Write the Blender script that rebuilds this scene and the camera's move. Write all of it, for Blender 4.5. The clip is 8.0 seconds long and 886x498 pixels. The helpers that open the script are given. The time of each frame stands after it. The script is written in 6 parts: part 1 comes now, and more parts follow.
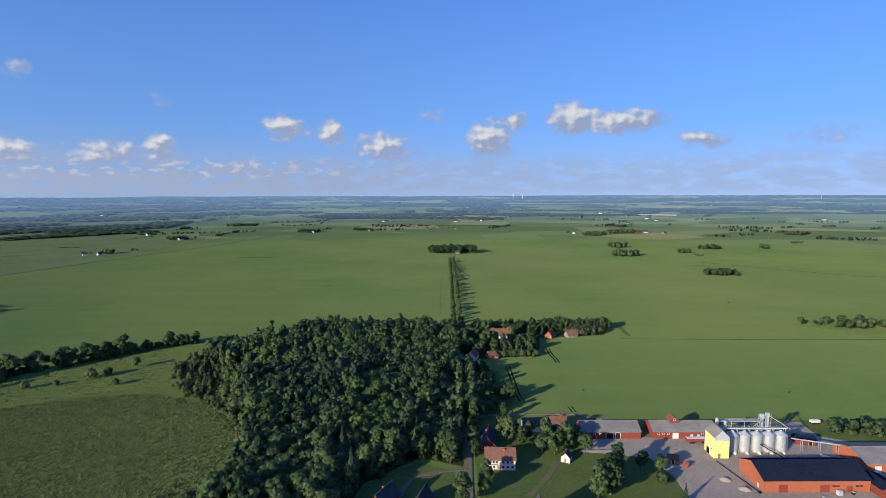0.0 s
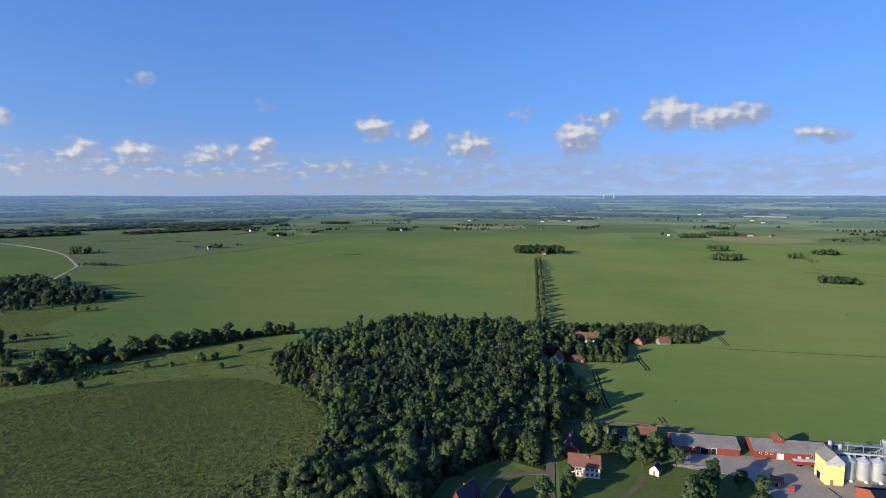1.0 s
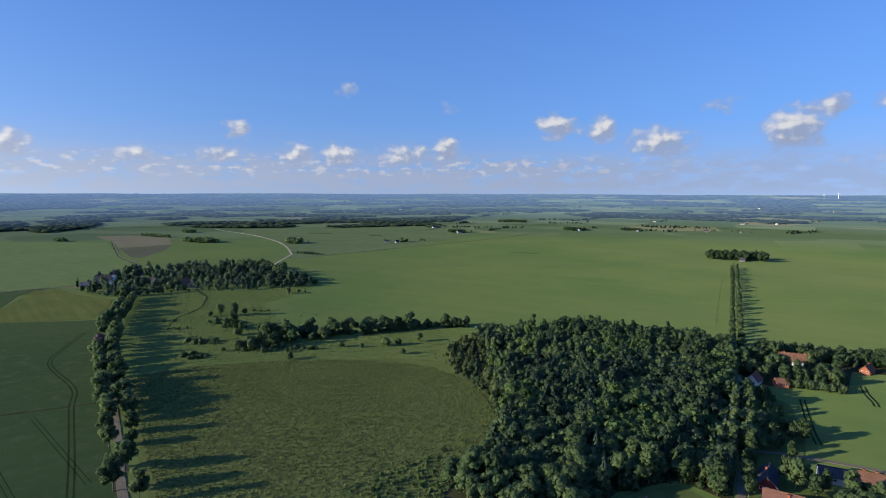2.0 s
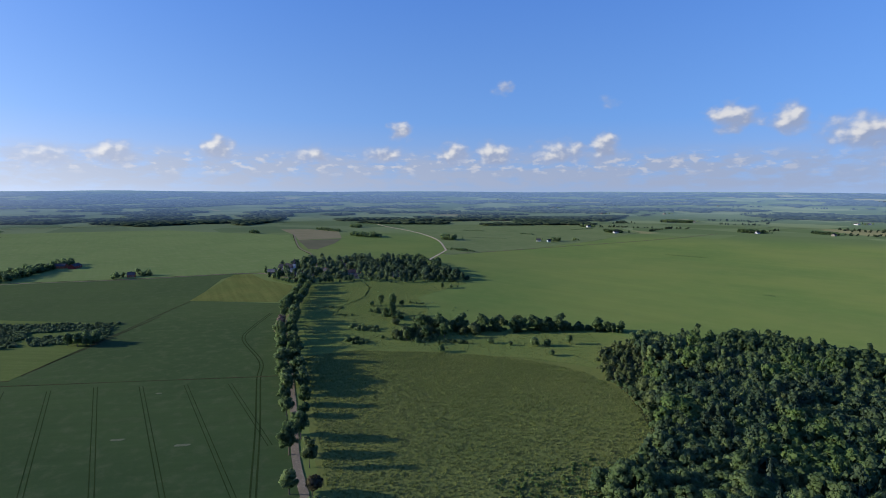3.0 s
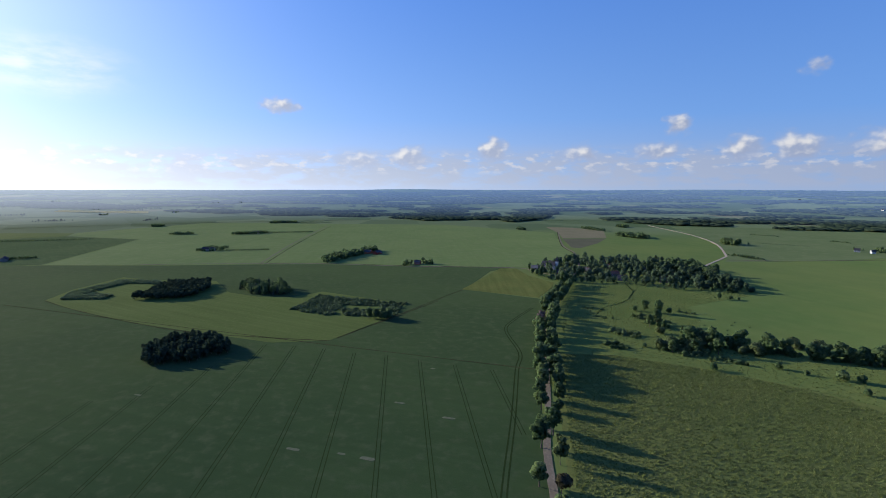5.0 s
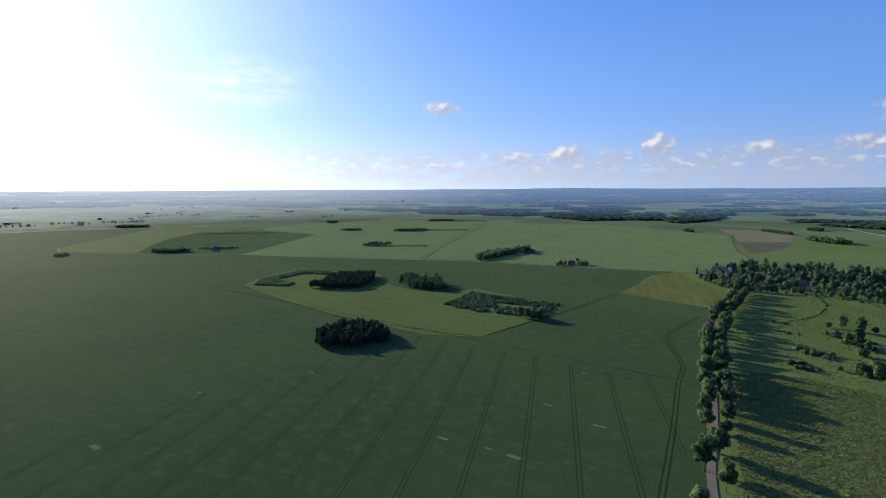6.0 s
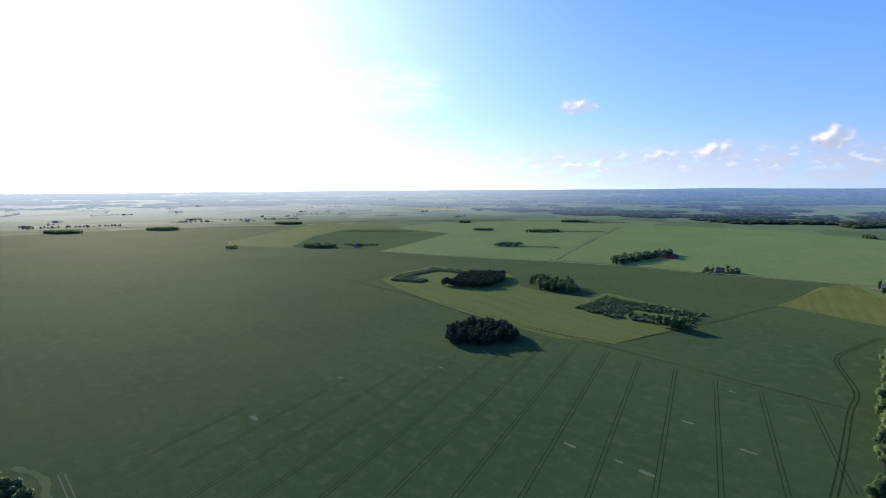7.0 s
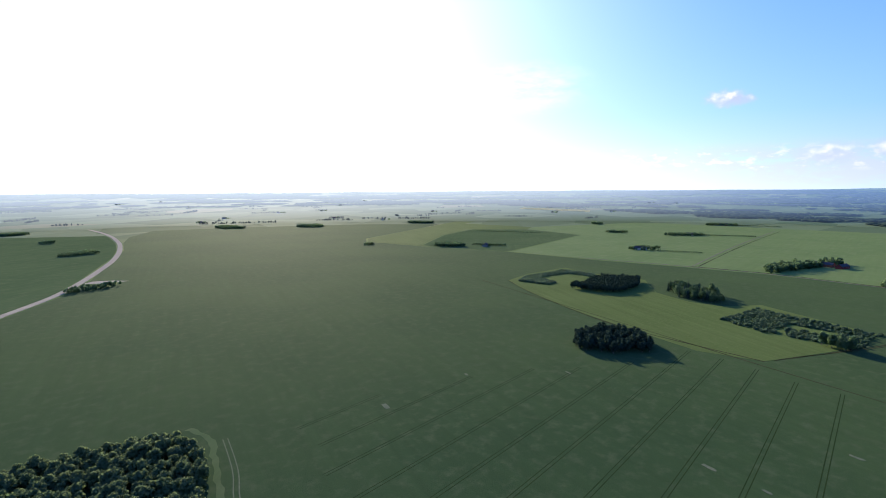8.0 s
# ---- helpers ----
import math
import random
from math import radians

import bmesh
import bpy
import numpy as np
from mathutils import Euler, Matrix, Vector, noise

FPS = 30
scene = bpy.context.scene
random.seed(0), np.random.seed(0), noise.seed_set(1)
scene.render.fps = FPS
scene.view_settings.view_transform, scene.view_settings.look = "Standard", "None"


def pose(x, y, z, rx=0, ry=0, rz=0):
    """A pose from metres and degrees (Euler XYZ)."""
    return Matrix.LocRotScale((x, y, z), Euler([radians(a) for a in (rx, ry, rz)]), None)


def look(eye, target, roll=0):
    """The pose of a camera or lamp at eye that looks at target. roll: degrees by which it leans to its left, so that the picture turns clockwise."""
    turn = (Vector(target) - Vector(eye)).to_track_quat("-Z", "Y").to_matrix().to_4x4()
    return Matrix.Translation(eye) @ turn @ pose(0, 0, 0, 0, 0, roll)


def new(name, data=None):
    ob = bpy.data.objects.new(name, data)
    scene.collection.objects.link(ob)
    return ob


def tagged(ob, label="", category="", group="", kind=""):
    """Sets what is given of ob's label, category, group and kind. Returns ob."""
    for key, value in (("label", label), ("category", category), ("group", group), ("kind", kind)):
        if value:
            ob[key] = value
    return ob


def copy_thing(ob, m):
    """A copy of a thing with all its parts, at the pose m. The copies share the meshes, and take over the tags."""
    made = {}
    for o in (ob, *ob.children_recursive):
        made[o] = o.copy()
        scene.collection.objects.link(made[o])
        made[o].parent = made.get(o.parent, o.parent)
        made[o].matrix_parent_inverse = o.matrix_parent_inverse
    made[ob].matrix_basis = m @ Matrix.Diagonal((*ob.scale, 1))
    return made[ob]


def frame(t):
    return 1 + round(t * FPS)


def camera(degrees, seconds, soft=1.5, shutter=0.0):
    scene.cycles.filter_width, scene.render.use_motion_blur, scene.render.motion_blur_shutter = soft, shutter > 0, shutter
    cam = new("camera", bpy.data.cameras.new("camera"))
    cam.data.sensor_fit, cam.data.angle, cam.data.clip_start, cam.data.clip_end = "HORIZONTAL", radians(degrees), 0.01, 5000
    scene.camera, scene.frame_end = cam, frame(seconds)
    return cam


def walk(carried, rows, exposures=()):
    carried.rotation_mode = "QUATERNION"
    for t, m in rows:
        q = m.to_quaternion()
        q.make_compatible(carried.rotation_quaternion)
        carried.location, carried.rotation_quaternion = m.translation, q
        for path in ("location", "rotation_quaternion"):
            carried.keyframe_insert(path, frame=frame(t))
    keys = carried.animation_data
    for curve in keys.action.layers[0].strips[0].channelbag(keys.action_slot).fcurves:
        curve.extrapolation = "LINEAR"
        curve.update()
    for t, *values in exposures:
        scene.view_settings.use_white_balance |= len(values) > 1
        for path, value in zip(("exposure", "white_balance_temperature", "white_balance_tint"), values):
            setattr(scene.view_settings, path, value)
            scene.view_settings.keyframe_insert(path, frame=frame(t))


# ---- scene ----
cam = camera(78.9, 8.0, soft=0.6)
PATH = [  # seconds, x, y, z, yaw, pitch, roll
    (0.0, 0.0, 0.0, 115.0, 0.0, -5.78, -0.18),
    (0.5, 0.0, -0.2, 115.04, 3.28, -5.78, -0.1),
    (1.0, 0.1, -0.5, 115.1, 9.12, -5.82, -0.03),
    (1.5, 0.35, -0.9, 115.2, 17.24, -5.9, 0.02),
    (2.0, 0.65, -1.3, 115.36, 27.76, -5.98, 0.15),
    (2.2, 0.75, -1.42, 115.46, 31.77, -6.01, 0.16),
    (3.3, 1.05, -1.72, 116.15, 47.68, -6.3, 0.17),
    (3.5, 1.07, -1.7, 116.24, 50.29, -6.33, 0.23),
    (4.0, 1.1, -1.52, 116.34, 57.09, -6.36, 0.19),
    (4.5, 1.12, -1.28, 116.36, 63.82, -6.43, 0.09),
    (4.7, 1.14, -1.16, 116.34, 66.75, -6.42, 0.07),
    (6.0, 1.45, -0.45, 116.24, 87.86, -6.47, -0.3),
    (6.5, 1.8, -0.28, 116.3, 94.67, -6.43, -0.29),
    (7.0, 2.35, -0.15, 116.48, 101.84, -6.36, -0.37),
    (7.5, 3.05, -0.08, 116.7, 108.61, -6.31, -0.34),
    (8.0, 3.8, -0.05, 116.9, 115.48, -6.26, -0.37),
]
walk(cam, [(t, pose(x, y, z, 90 + p, 0, w) @ pose(0, 0, 0, 0, 0, r)) for t, x, y, z, w, p, r in PATH],
     [(0.0, 1.0), (4.5, 1.0), (6.0, 1.08), (6.5, 1.24), (7.0, 1.36), (8.0, 1.5)])  # the picture brightens as it turns to the sun

# ---- light: a low evening sun over open country ----
SUN_AZ, SUN_EL = 134.0, 16.0      # degrees: counted anticlockwise from +y, above the horizon
sun_way = Vector((-math.sin(radians(SUN_AZ)) * math.cos(radians(SUN_EL)), math.cos(radians(SUN_AZ)) * math.cos(radians(SUN_EL)), math.sin(radians(SUN_EL))))
sun = new("sun", bpy.data.lights.new("sun", "SUN"))
sun.data.energy, sun.data.angle, sun.data.color = 3.8, radians(0.6), (1.0, 0.88, 0.70)
sun.matrix_world = look(sun_way * 300, (0, 0, 0))

world = bpy.data.worlds.new("sky")
scene.world = world
world.use_nodes = True


class Nodes:
    """Short hand for building a node tree."""

    def __init__(self, tree):
        self.tree = tree
        tree.nodes.clear()

    def add(self, kind):
        return self.tree.nodes.new("ShaderNode" + kind)

    def put(self, socket, value):
        if isinstance(value, bpy.types.NodeSocket):
            self.tree.links.new(value, socket)
        elif value is not None:
            socket.default_value = value

    def math(self, op, a, b=None, c=None, clamp=False):
        n = self.add("Math")
        n.operation, n.use_clamp = op, clamp
        for i, v in enumerate((a, b, c)):
            self.put(n.inputs[i], v)
        return n.outputs[0]

    def vec(self, op, a, b=None, out=0):
        n = self.add("VectorMath")
        n.operation = op
        self.put(n.inputs[0], a)
        self.put(n.inputs[1], b)
        return n.outputs[out]

    def mix(self, f, a, b, how="MIX"):
        n = self.add("Mix")
        n.data_type, n.blend_type = "RGBA", how
        self.put(n.inputs[0], f)
        self.put(n.inputs[6], (*a, 1) if isinstance(a, tuple) else a)
        self.put(n.inputs[7], (*b, 1) if isinstance(b, tuple) else b)
        return n.outputs[2]

    def noise(self, vector, scale, detail=3.0, rough=0.55):
        n = self.add("TexNoise")
        self.put(n.inputs["Vector"], vector)
        n.inputs["Scale"].default_value, n.inputs["Detail"].default_value, n.inputs["Roughness"].default_value = scale, detail, rough
        return n.outputs[0]

    def ramp(self, v, lo, hi, a=0.0, b=1.0, smooth=True):
        n = self.add("MapRange")
        n.interpolation_type = "SMOOTHSTEP" if smooth else "LINEAR"
        for i, x in enumerate((v, lo, hi, a, b)):
            self.put(n.inputs[i], x)
        return n.outputs[0]


def sky_world():
    N = Nodes(world.node_tree)
    sky = N.add("TexSky")
    sky.sky_type, sky.sun_disc = "NISHITA", False
    sky.sun_elevation, sky.sun_rotation = radians(SUN_EL), radians(SUN_AZ)
    sky.altitude, sky.air_density, sky.dust_density, sky.ozone_density = 100, 1.0, 0.4, 3.0
    way = N.add("TexCoord").outputs["Generated"]
    xyz = N.add("SeparateXYZ")
    N.put(xyz.inputs[0], way)
    x, y, z = xyz.outputs
    el = N.math("MULTIPLY", N.math("ARCSINE", z), 57.2958)
    # clear deep blue air above, paler towards the horizon
    blue = N.mix(N.ramp(el, 0.0, 7.0, smooth=False), (2.9, 4.35, 7.4), (1.55, 3.75, 8.8))
    blue = N.mix(N.ramp(el, 7.0, 32.0, smooth=False), blue, (0.45, 1.8, 7.4))
    base = N.mix(0.92, sky.outputs[0], blue)
    # the glare of the low sun in the hazy air round it, and along the horizon below it
    near = N.vec("DOT_PRODUCT", way, tuple(sun_way), out=1)
    base = N.mix(1.0, base, N.math("MULTIPLY_ADD", N.math("MULTIPLY", near, near), 0.5, 0.84), "MULTIPLY")  # clear air is darkest square to the sun
    glare = N.math("EXPONENT", N.math("DIVIDE", N.math("SUBTRACT", near, 1.0), 0.095))
    veil = N.math("MULTIPLY", N.math("EXPONENT", N.math("DIVIDE", N.math("SUBTRACT", near, 1.0), 0.40)), N.math("EXPONENT", N.math("DIVIDE", N.math("ABSOLUTE", el), -6.5)))
    # clouds: soft heaps at their bearings and heights, roughened by noise
    deg = 57.2958
    az = N.math("MULTIPLY", N.math("ARCTAN2", N.math("MULTIPLY", x, -1.0), y), deg)
    flat = N.add("CombineXYZ")
    N.put(flat.inputs[0], az)
    N.put(flat.inputs[1], el)
    flat = flat.outputs[0]
    wide = N.vec("MULTIPLY", flat, (1.0, 1.25, 1.0))
    warp = N.add("TexNoise")
    N.put(warp.inputs["Vector"], wide)
    warp.inputs["Scale"].default_value, warp.inputs["Detail"].default_value = 0.62, 2.5
    warped = N.vec("ADD", flat, N.vec("MULTIPLY", N.vec("SUBTRACT", warp.outputs["Color"], (0.5, 0.5, 0.5)), (2.1, 1.3, 0.0)))
    heaps = [  # bearing, height, half width, half height, thickness
        (16.1, 6.7, 2.4, 1.2, 1.0), (11.5, 6.3, 1.7, 1.2, 1.0), (6.2, 4.9, 3.4, 1.5, .9), (0.8, 8.0, 2.1, 0.8, .42),
        (-4.8, 5.6, 2.5, 1.7, 1.1), (-7.4, 7.6, 1.6, 0.9, .8), (-13.2, 7.6, 2.6, 1.5, 1.1), (-18.6, 7.1, 4.4, 1.1, 1.0),
        (-25.3, 5.2, 2.4, 0.8, .85), (27.4, 4.4, 1.5, 1.2, 1.1), (31.8, 3.9, 3.2, 1.1, .85), (37.6, 10.2, 1.2, 0.7, .6),
        (38.5, 3.6, 2.2, 1.2, 1.0), (42.8, 3.9, 1.6, 1.1, 1.0), (48.3, 6.1, 1.4, 0.9, .95), (50.0, 3.6, 2.6, 0.9, .8),
        (57.4, 3.6, 2.4, 0.9, .8), (66.3, 4.0, 1.7, 1.1, 1.0), (75.0, 3.3, 2.4, 1.0, .9), (80.3, 2.8, 2.6, 0.9, .7),
        (88.0, 8.1, 2.0, 0.7, .9), (27.1, 8.7, 1.4, 0.6, .4), (-35.0, 5.0, 3.0, 0.7, .5),
    ]
    total, lift = None, None
    for a, e, w, h, k in heaps:
        d = N.vec("MULTIPLY", N.vec("SUBTRACT", warped, (a, e, 0)), (1 / w, .84 / h, 0))
        m = N.ramp(N.vec("LENGTH", d, out=1), 1.45, 0.1, 0.0, k)
        s = N.add("SeparateXYZ")
        N.put(s.inputs[0], d)
        g = N.math("MULTIPLY", m, N.math("MULTIPLY_ADD", s.outputs[0], 0.55, s.outputs[1]))   # lit from above and from the sun's side
        total = m if total is None else N.math("ADD", total, m)
        lift = g if lift is None else N.math("ADD", lift, g)
    puff = N.noise(wide, 0.85, 3.0, 0.42)
    beyond = N.noise(N.vec("ADD", wide, (0.45, 0.5, 0.0)), 0.85, 2.0, 0.42)
    relief = N.math("SUBTRACT", puff, beyond)
    mass = N.math("ADD", total, N.math("MULTIPLY", N.math("SUBTRACT", puff, 0.5), 1.1))
    halo = N.math("MULTIPLY", N.ramp(mass, 0.06, 0.62), N.ramp(total, 0.0, 0.2))
    solid = N.math("MULTIPLY", N.ramp(mass, 0.30, 1.0), N.ramp(total, 0.0, 0.22))
    # the low bank of many small clouds along the horizon
    bank = N.noise(N.vec("MULTIPLY", flat, (0.45, 1.4, 1.0)), 0.7, 4.5, 0.55)
    zone = N.math("MULTIPLY", N.ramp(el, -0.5, 0.8), N.ramp(el, 4.8, 2.4))
    zone = N.math("MULTIPLY", zone, N.ramp(az, -14.0, 24.0, 0.55, 1.0))
    low = N.math("MULTIPLY", N.ramp(bank, 0.33, 0.56), zone)
    crumbs = N.ramp(N.noise(N.vec("MULTIPLY", flat, (0.75, 1.5, 1.0)), 1.0, 3.0, 0.5), 0.52, 0.68)
    heads = N.math("MULTIPLY", crumbs, N.math("MULTIPLY", N.ramp(el, 1.2, 2.2), N.ramp(el, 4.2, 3.0)))
    heads = N.math("MULTIPLY", heads, N.ramp(az, 0.0, 24.0, 0.25, 0.85))
    lit = N.ramp(N.math("MULTIPLY_ADD", relief, 1.9, lift), -0.3, 0.6)
    final = N.mix(N.math("MULTIPLY", low, 0.86), base, (3.15, 3.8, 5.4))
    final = N.mix(heads, final, (4.9, 5.2, 6.2))
    final = N.mix(N.math("MULTIPLY", halo, 0.6), final, (2.8, 3.7, 5.9))
    final = N.mix(N.math("MULTIPLY", solid, 0.93), final, N.mix(lit, (2.9, 3.5, 5.1), (7.0, 7.0, 7.2)))
    # one thin streaked veil of high cloud
    wisp = N.vec("LENGTH", N.vec("MULTIPLY", N.vec("SUBTRACT", warped, (107.5, 10.2, 0)), (1 / 6.5, 1 / 2.4, 0)), out=1)
    wisp = N.math("MULTIPLY", N.ramp(wisp, 1.35, 0.1), N.ramp(N.noise(N.vec("MULTIPLY", flat, (.35, 1.1, 1.0)), .6, 4.0, .6), .3, .7))
    final = N.mix(N.math("MULTIPLY", wisp, .6), final, (6.6, 6.8, 7.2))
    final = N.mix(1.0, final, N.mix(glare, (0, 0, 0), (9.0, 8.7, 8.0)), "ADD")
    final = N.mix(1.0, final, N.mix(veil, (0, 0, 0), (7.4, 7.2, 6.6)), "ADD")
    back = N.add("Background")
    back.inputs["Strength"].default_value = 0.052
    N.put(back.inputs["Color"], final)
    N.put(N.add("OutputWorld").inputs[0], back.outputs[0])


sky_world()


# ---- materials ----
def material(name, colours, scales=(0.05, 1.0), rough=0.9, bump=0.0, bump_scale=1.0, metal=0.0, through_light=0.0, per_object=0.0, per_piece=0.0, haze_glow=None, object_space=False, matt=0.0, streak=None, gloss=0.0, sheen=0.0):
    """Colours (dark, middle, light) mixed by noise at two scales (per metre), with relief."""
    m = bpy.data.materials.new(name)
    m.use_nodes = True
    N = Nodes(m.node_tree)
    where = N.add("TexCoord").outputs["Object"] if object_space else N.add("NewGeometry").outputs["Position"]
    a, b, c = colours
    n1 = N.noise(where, scales[0], 4.0)
    n2 = N.noise(where, scales[1], 4.0, 0.65)
    col = N.mix(N.ramp(n1, 0.32, 0.68), a, b)
    col = N.mix(N.ramp(n2, 0.45, 0.75), col, c)
    if streak:      # drill rows and old wheel marks: noise drawn out along one direction
        turned = N.add("VectorRotate")
        turned.rotation_type = "Z_AXIS"
        turned.inputs["Angle"].default_value = radians(streak[0])
        N.put(turned.inputs["Vector"], where)
        rows = N.noise(N.vec("MULTIPLY", turned.outputs[0], (.006, .16, 0)), 1.0, 5.0, .7)
        col = N.mix(1.0, col, N.ramp(rows, .3, .7, 1 - streak[1], 1 + streak[1], smooth=False), "MULTIPLY")
    value = None
    if per_object:
        value = N.math("MULTIPLY_ADD", N.add("ObjectInfo").outputs["Random"], 2 * per_object, 1 - per_object)
    if per_piece:
        v2 = N.math("MULTIPLY_ADD", N.add("NewGeometry").outputs["Random Per Island"], 2 * per_piece, 1 - per_piece)
        value = v2 if value is None else N.math("MULTIPLY", value, v2)
    if value is not None:
        hs = N.add("HueSaturation")
        N.put(hs.inputs["Value"], value)
        N.put(hs.inputs["Hue"], N.math("MULTIPLY_ADD", N.math("SUBTRACT", value, 1.0), -0.05, 0.5))
        N.put(hs.inputs["Color"], col)
        col = hs.outputs[0]
    p = N.add("BsdfPrincipled")
    N.put(p.inputs["Base Color"], col)
    p.inputs["Roughness"].default_value = rough
    p.inputs["Metallic"].default_value = metal
    p.inputs["Diffuse Roughness"].default_value = matt
    p.inputs["Specular IOR Level"].default_value = gloss or (0.5 if metal or rough < .7 else 0.0)
    if sheen:       # hairy ears and leaf edges catch the light at a flat angle
        p.inputs["Sheen Weight"].default_value, p.inputs["Sheen Roughness"].default_value = sheen, .45
        p.inputs["Sheen Tint"].default_value = (.62, .80, .34, 1)
    if bump:
        bn = N.add("Bump")
        bn.inputs["Strength"].default_value, bn.inputs["Distance"].default_value = bump, 0.4
        N.put(bn.inputs["Height"], N.noise(where, bump_scale, 3.0, 0.6))
        N.put(p.inputs["Normal"], bn.outputs[0])
    shader = p.outputs[0]
    if through_light:
        t = N.add("BsdfTranslucent")
        N.put(t.inputs[0], col)
        mx = N.add("MixShader")
        mx.inputs[0].default_value = through_light
        N.put(mx.inputs[1], shader)
        N.put(mx.inputs[2], t.outputs[0])
        shader = mx.outputs[0]
    # haze put into emission: grows beyond 2 km, paler on the sun's side
    if haze_glow:
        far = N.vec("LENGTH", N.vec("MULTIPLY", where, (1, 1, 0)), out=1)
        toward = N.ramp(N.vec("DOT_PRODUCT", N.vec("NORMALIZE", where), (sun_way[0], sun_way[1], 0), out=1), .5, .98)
        N.put(p.inputs["Emission Color"], N.mix(toward, haze_glow[0], (.40, .46, .56)))
        N.put(p.inputs["Emission Strength"], N.ramp(far, 2000, 4700, 0, haze_glow[1], smooth=False))
    N.put(N.add("OutputMaterial").inputs[0], shader)
    return m


LEAF = material("leaves", ((.088, .150, .070), (.134, .202, .086), (.172, .230, .106)), (.06, .4), .75, through_light=.6, per_object=.25, per_piece=.10)
LEAF_FRESH = material("fresh green leaves", ((.096, .168, .062), (.134, .216, .075), (.17, .24, .094)), (.06, .4), .75, through_light=.6, per_object=.2, per_piece=.10)
LEAF_COOL = material("cool dark green leaves", ((.068, .118, .07), (.10, .152, .086), (.128, .176, .10)), (.06, .4), .75, through_light=.55, per_object=.2, per_piece=.10)
LEAF_PALE = material("pale leaves", ((.108, .155, .07), (.135, .18, .08), (.168, .204, .098)), (.07, .5), .75, through_light=.55, per_object=.15, per_piece=.2)
NEEDLE = material("needles", ((.034, .056, .036), (.046, .070, .043), (.058, .082, .050)), (.07, .5), .85, through_light=.2, per_object=.2, per_piece=.2)
BROWN_LEAF = material("dark brownish leaves", ((.075, .072, .042), (.10, .092, .052), (.128, .115, .068)), (.1, .7), .85, through_light=.4, per_piece=.2)
DRY_LEAF = material("faded mauve leaves", ((.15, .122, .108), (.19, .156, .138), (.225, .188, .165)), (.1, .7), .85, through_light=.2, per_piece=.2)
BARK = material("bark", ((.09, .075, .06), (.13, .11, .085), (.18, .16, .13)), (.3, 3.0), .95)
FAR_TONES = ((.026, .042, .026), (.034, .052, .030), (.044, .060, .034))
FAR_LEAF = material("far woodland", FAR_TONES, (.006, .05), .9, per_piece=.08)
# the far woodland tones again, with blue haze painted on as emission
HAZY_LEAF = material("woodland of the hazy distance", FAR_TONES, (.006, .05), .9, per_piece=.08, haze_glow=((.11, .18, .34), .64))
DARK_CROP = material("dark green cereal crop", ((.0235, .047, .0195), (.031, .056, .0215), (.040, .060, .028)), (.006, .12), .95, .25, 2.0, matt=0.08, streak=(-52, .07), gloss=.005, sheen=.032)
LIGHT_CROP = material("yellow-green ley", ((.064, .093, .025), (.074, .103, .029), (.083, .106, .033)), (.01, .3), .95, .3, 1.5, matt=0.1, streak=(-40, .12), gloss=.006, sheen=.022)
GREY_LEY = material("pale grey-green ley", ((.082, .118, .046), (.10, .134, .055), (.115, .142, .064)), (.01, .05), .95, matt=0.2, gloss=.008, sheen=.012)
BARLEY = material("light green cereal crop", ((.098, .146, .046), (.116, .160, .052), (.130, .166, .062)), (.008, .05), .95, matt=0.25, streak=(15, .06), gloss=.009, sheen=.02)
YELLOW = material("ripening grass", ((.098, .118, .034), (.12, .13, .038), (.084, .112, .03)), (.03, .25), .85, .3, 1.5, matt=0.1, streak=(20, .15))
MEADOW = material("rough meadow", ((.098, .122, .036), (.116, .134, .040), (.088, .114, .034)), (.012, .35), .9, .8, .8, matt=0.2)
PASTURE = material("tussocky pasture", ((.10, .138, .038), (.122, .152, .044), (.078, .112, .034)), (.03, .3), .9, .6, .5, matt=0.25)
LAWN = material("lawn", ((.062, .096, .026), (.084, .114, .034), (.105, .118, .046)), (.05, .6), .9, .2, 2.0, matt=0.1)
DULL = material("dull grey-green grass", ((.062, .090, .038), (.074, .102, .043), (.086, .108, .050)), (.008, .06), .95, matt=0.1, streak=(-20, .08), sheen=.012)
RIPE = material("pale ripe crop", ((.34, .34, .20), (.38, .37, .22), (.42, .40, .26)), (.01, .1), .95)
WORN_LAWN = material("worn grass", ((.105, .108, .046), (.13, .122, .058), (.09, .105, .04)), (.15, 1.0), .95)
TAN = material("pale stubble", ((.15, .142, .082), (.175, .16, .095), (.14, .14, .075)), (.02, .2), .95)
PLOUGH = material("bare brown soil", ((.088, .092, .056), (.108, .106, .066), (.094, .10, .058)), (.02, .2), .95, .3, 1.0)
WHEEL = material("crushed crop in wheel tracks", ((.017, .03, .011), (.021, .035, .012), (.026, .038, .015)), (.05, .5), .95)
STUBBLE = material("pale bare patch", ((.085, .1, .06), (.11, .122, .075), (.07, .09, .05)), (.2, 1.0), .95)
GRAVEL = material("pale gravel road", ((.27, .235, .17), (.32, .28, .205), (.37, .325, .25)), (.08, .9), .95, .2, 3.0)
WORN_GRAVEL = material("worn reddish gravel", ((.13, .112, .082), (.16, .14, .102), (.19, .168, .125)), (.08, .9), .95, .2, 3.0)
ASPHALT = material("worn yard asphalt", ((.25, .215, .16), (.30, .255, .19), (.35, .30, .23)), (.06, .7), .92, .1, 4.0)
DIRT = material("brown earth track", ((.10, .085, .06), (.135, .115, .08), (.17, .15, .1)), (.1, .8), .95, .2, 3.0)
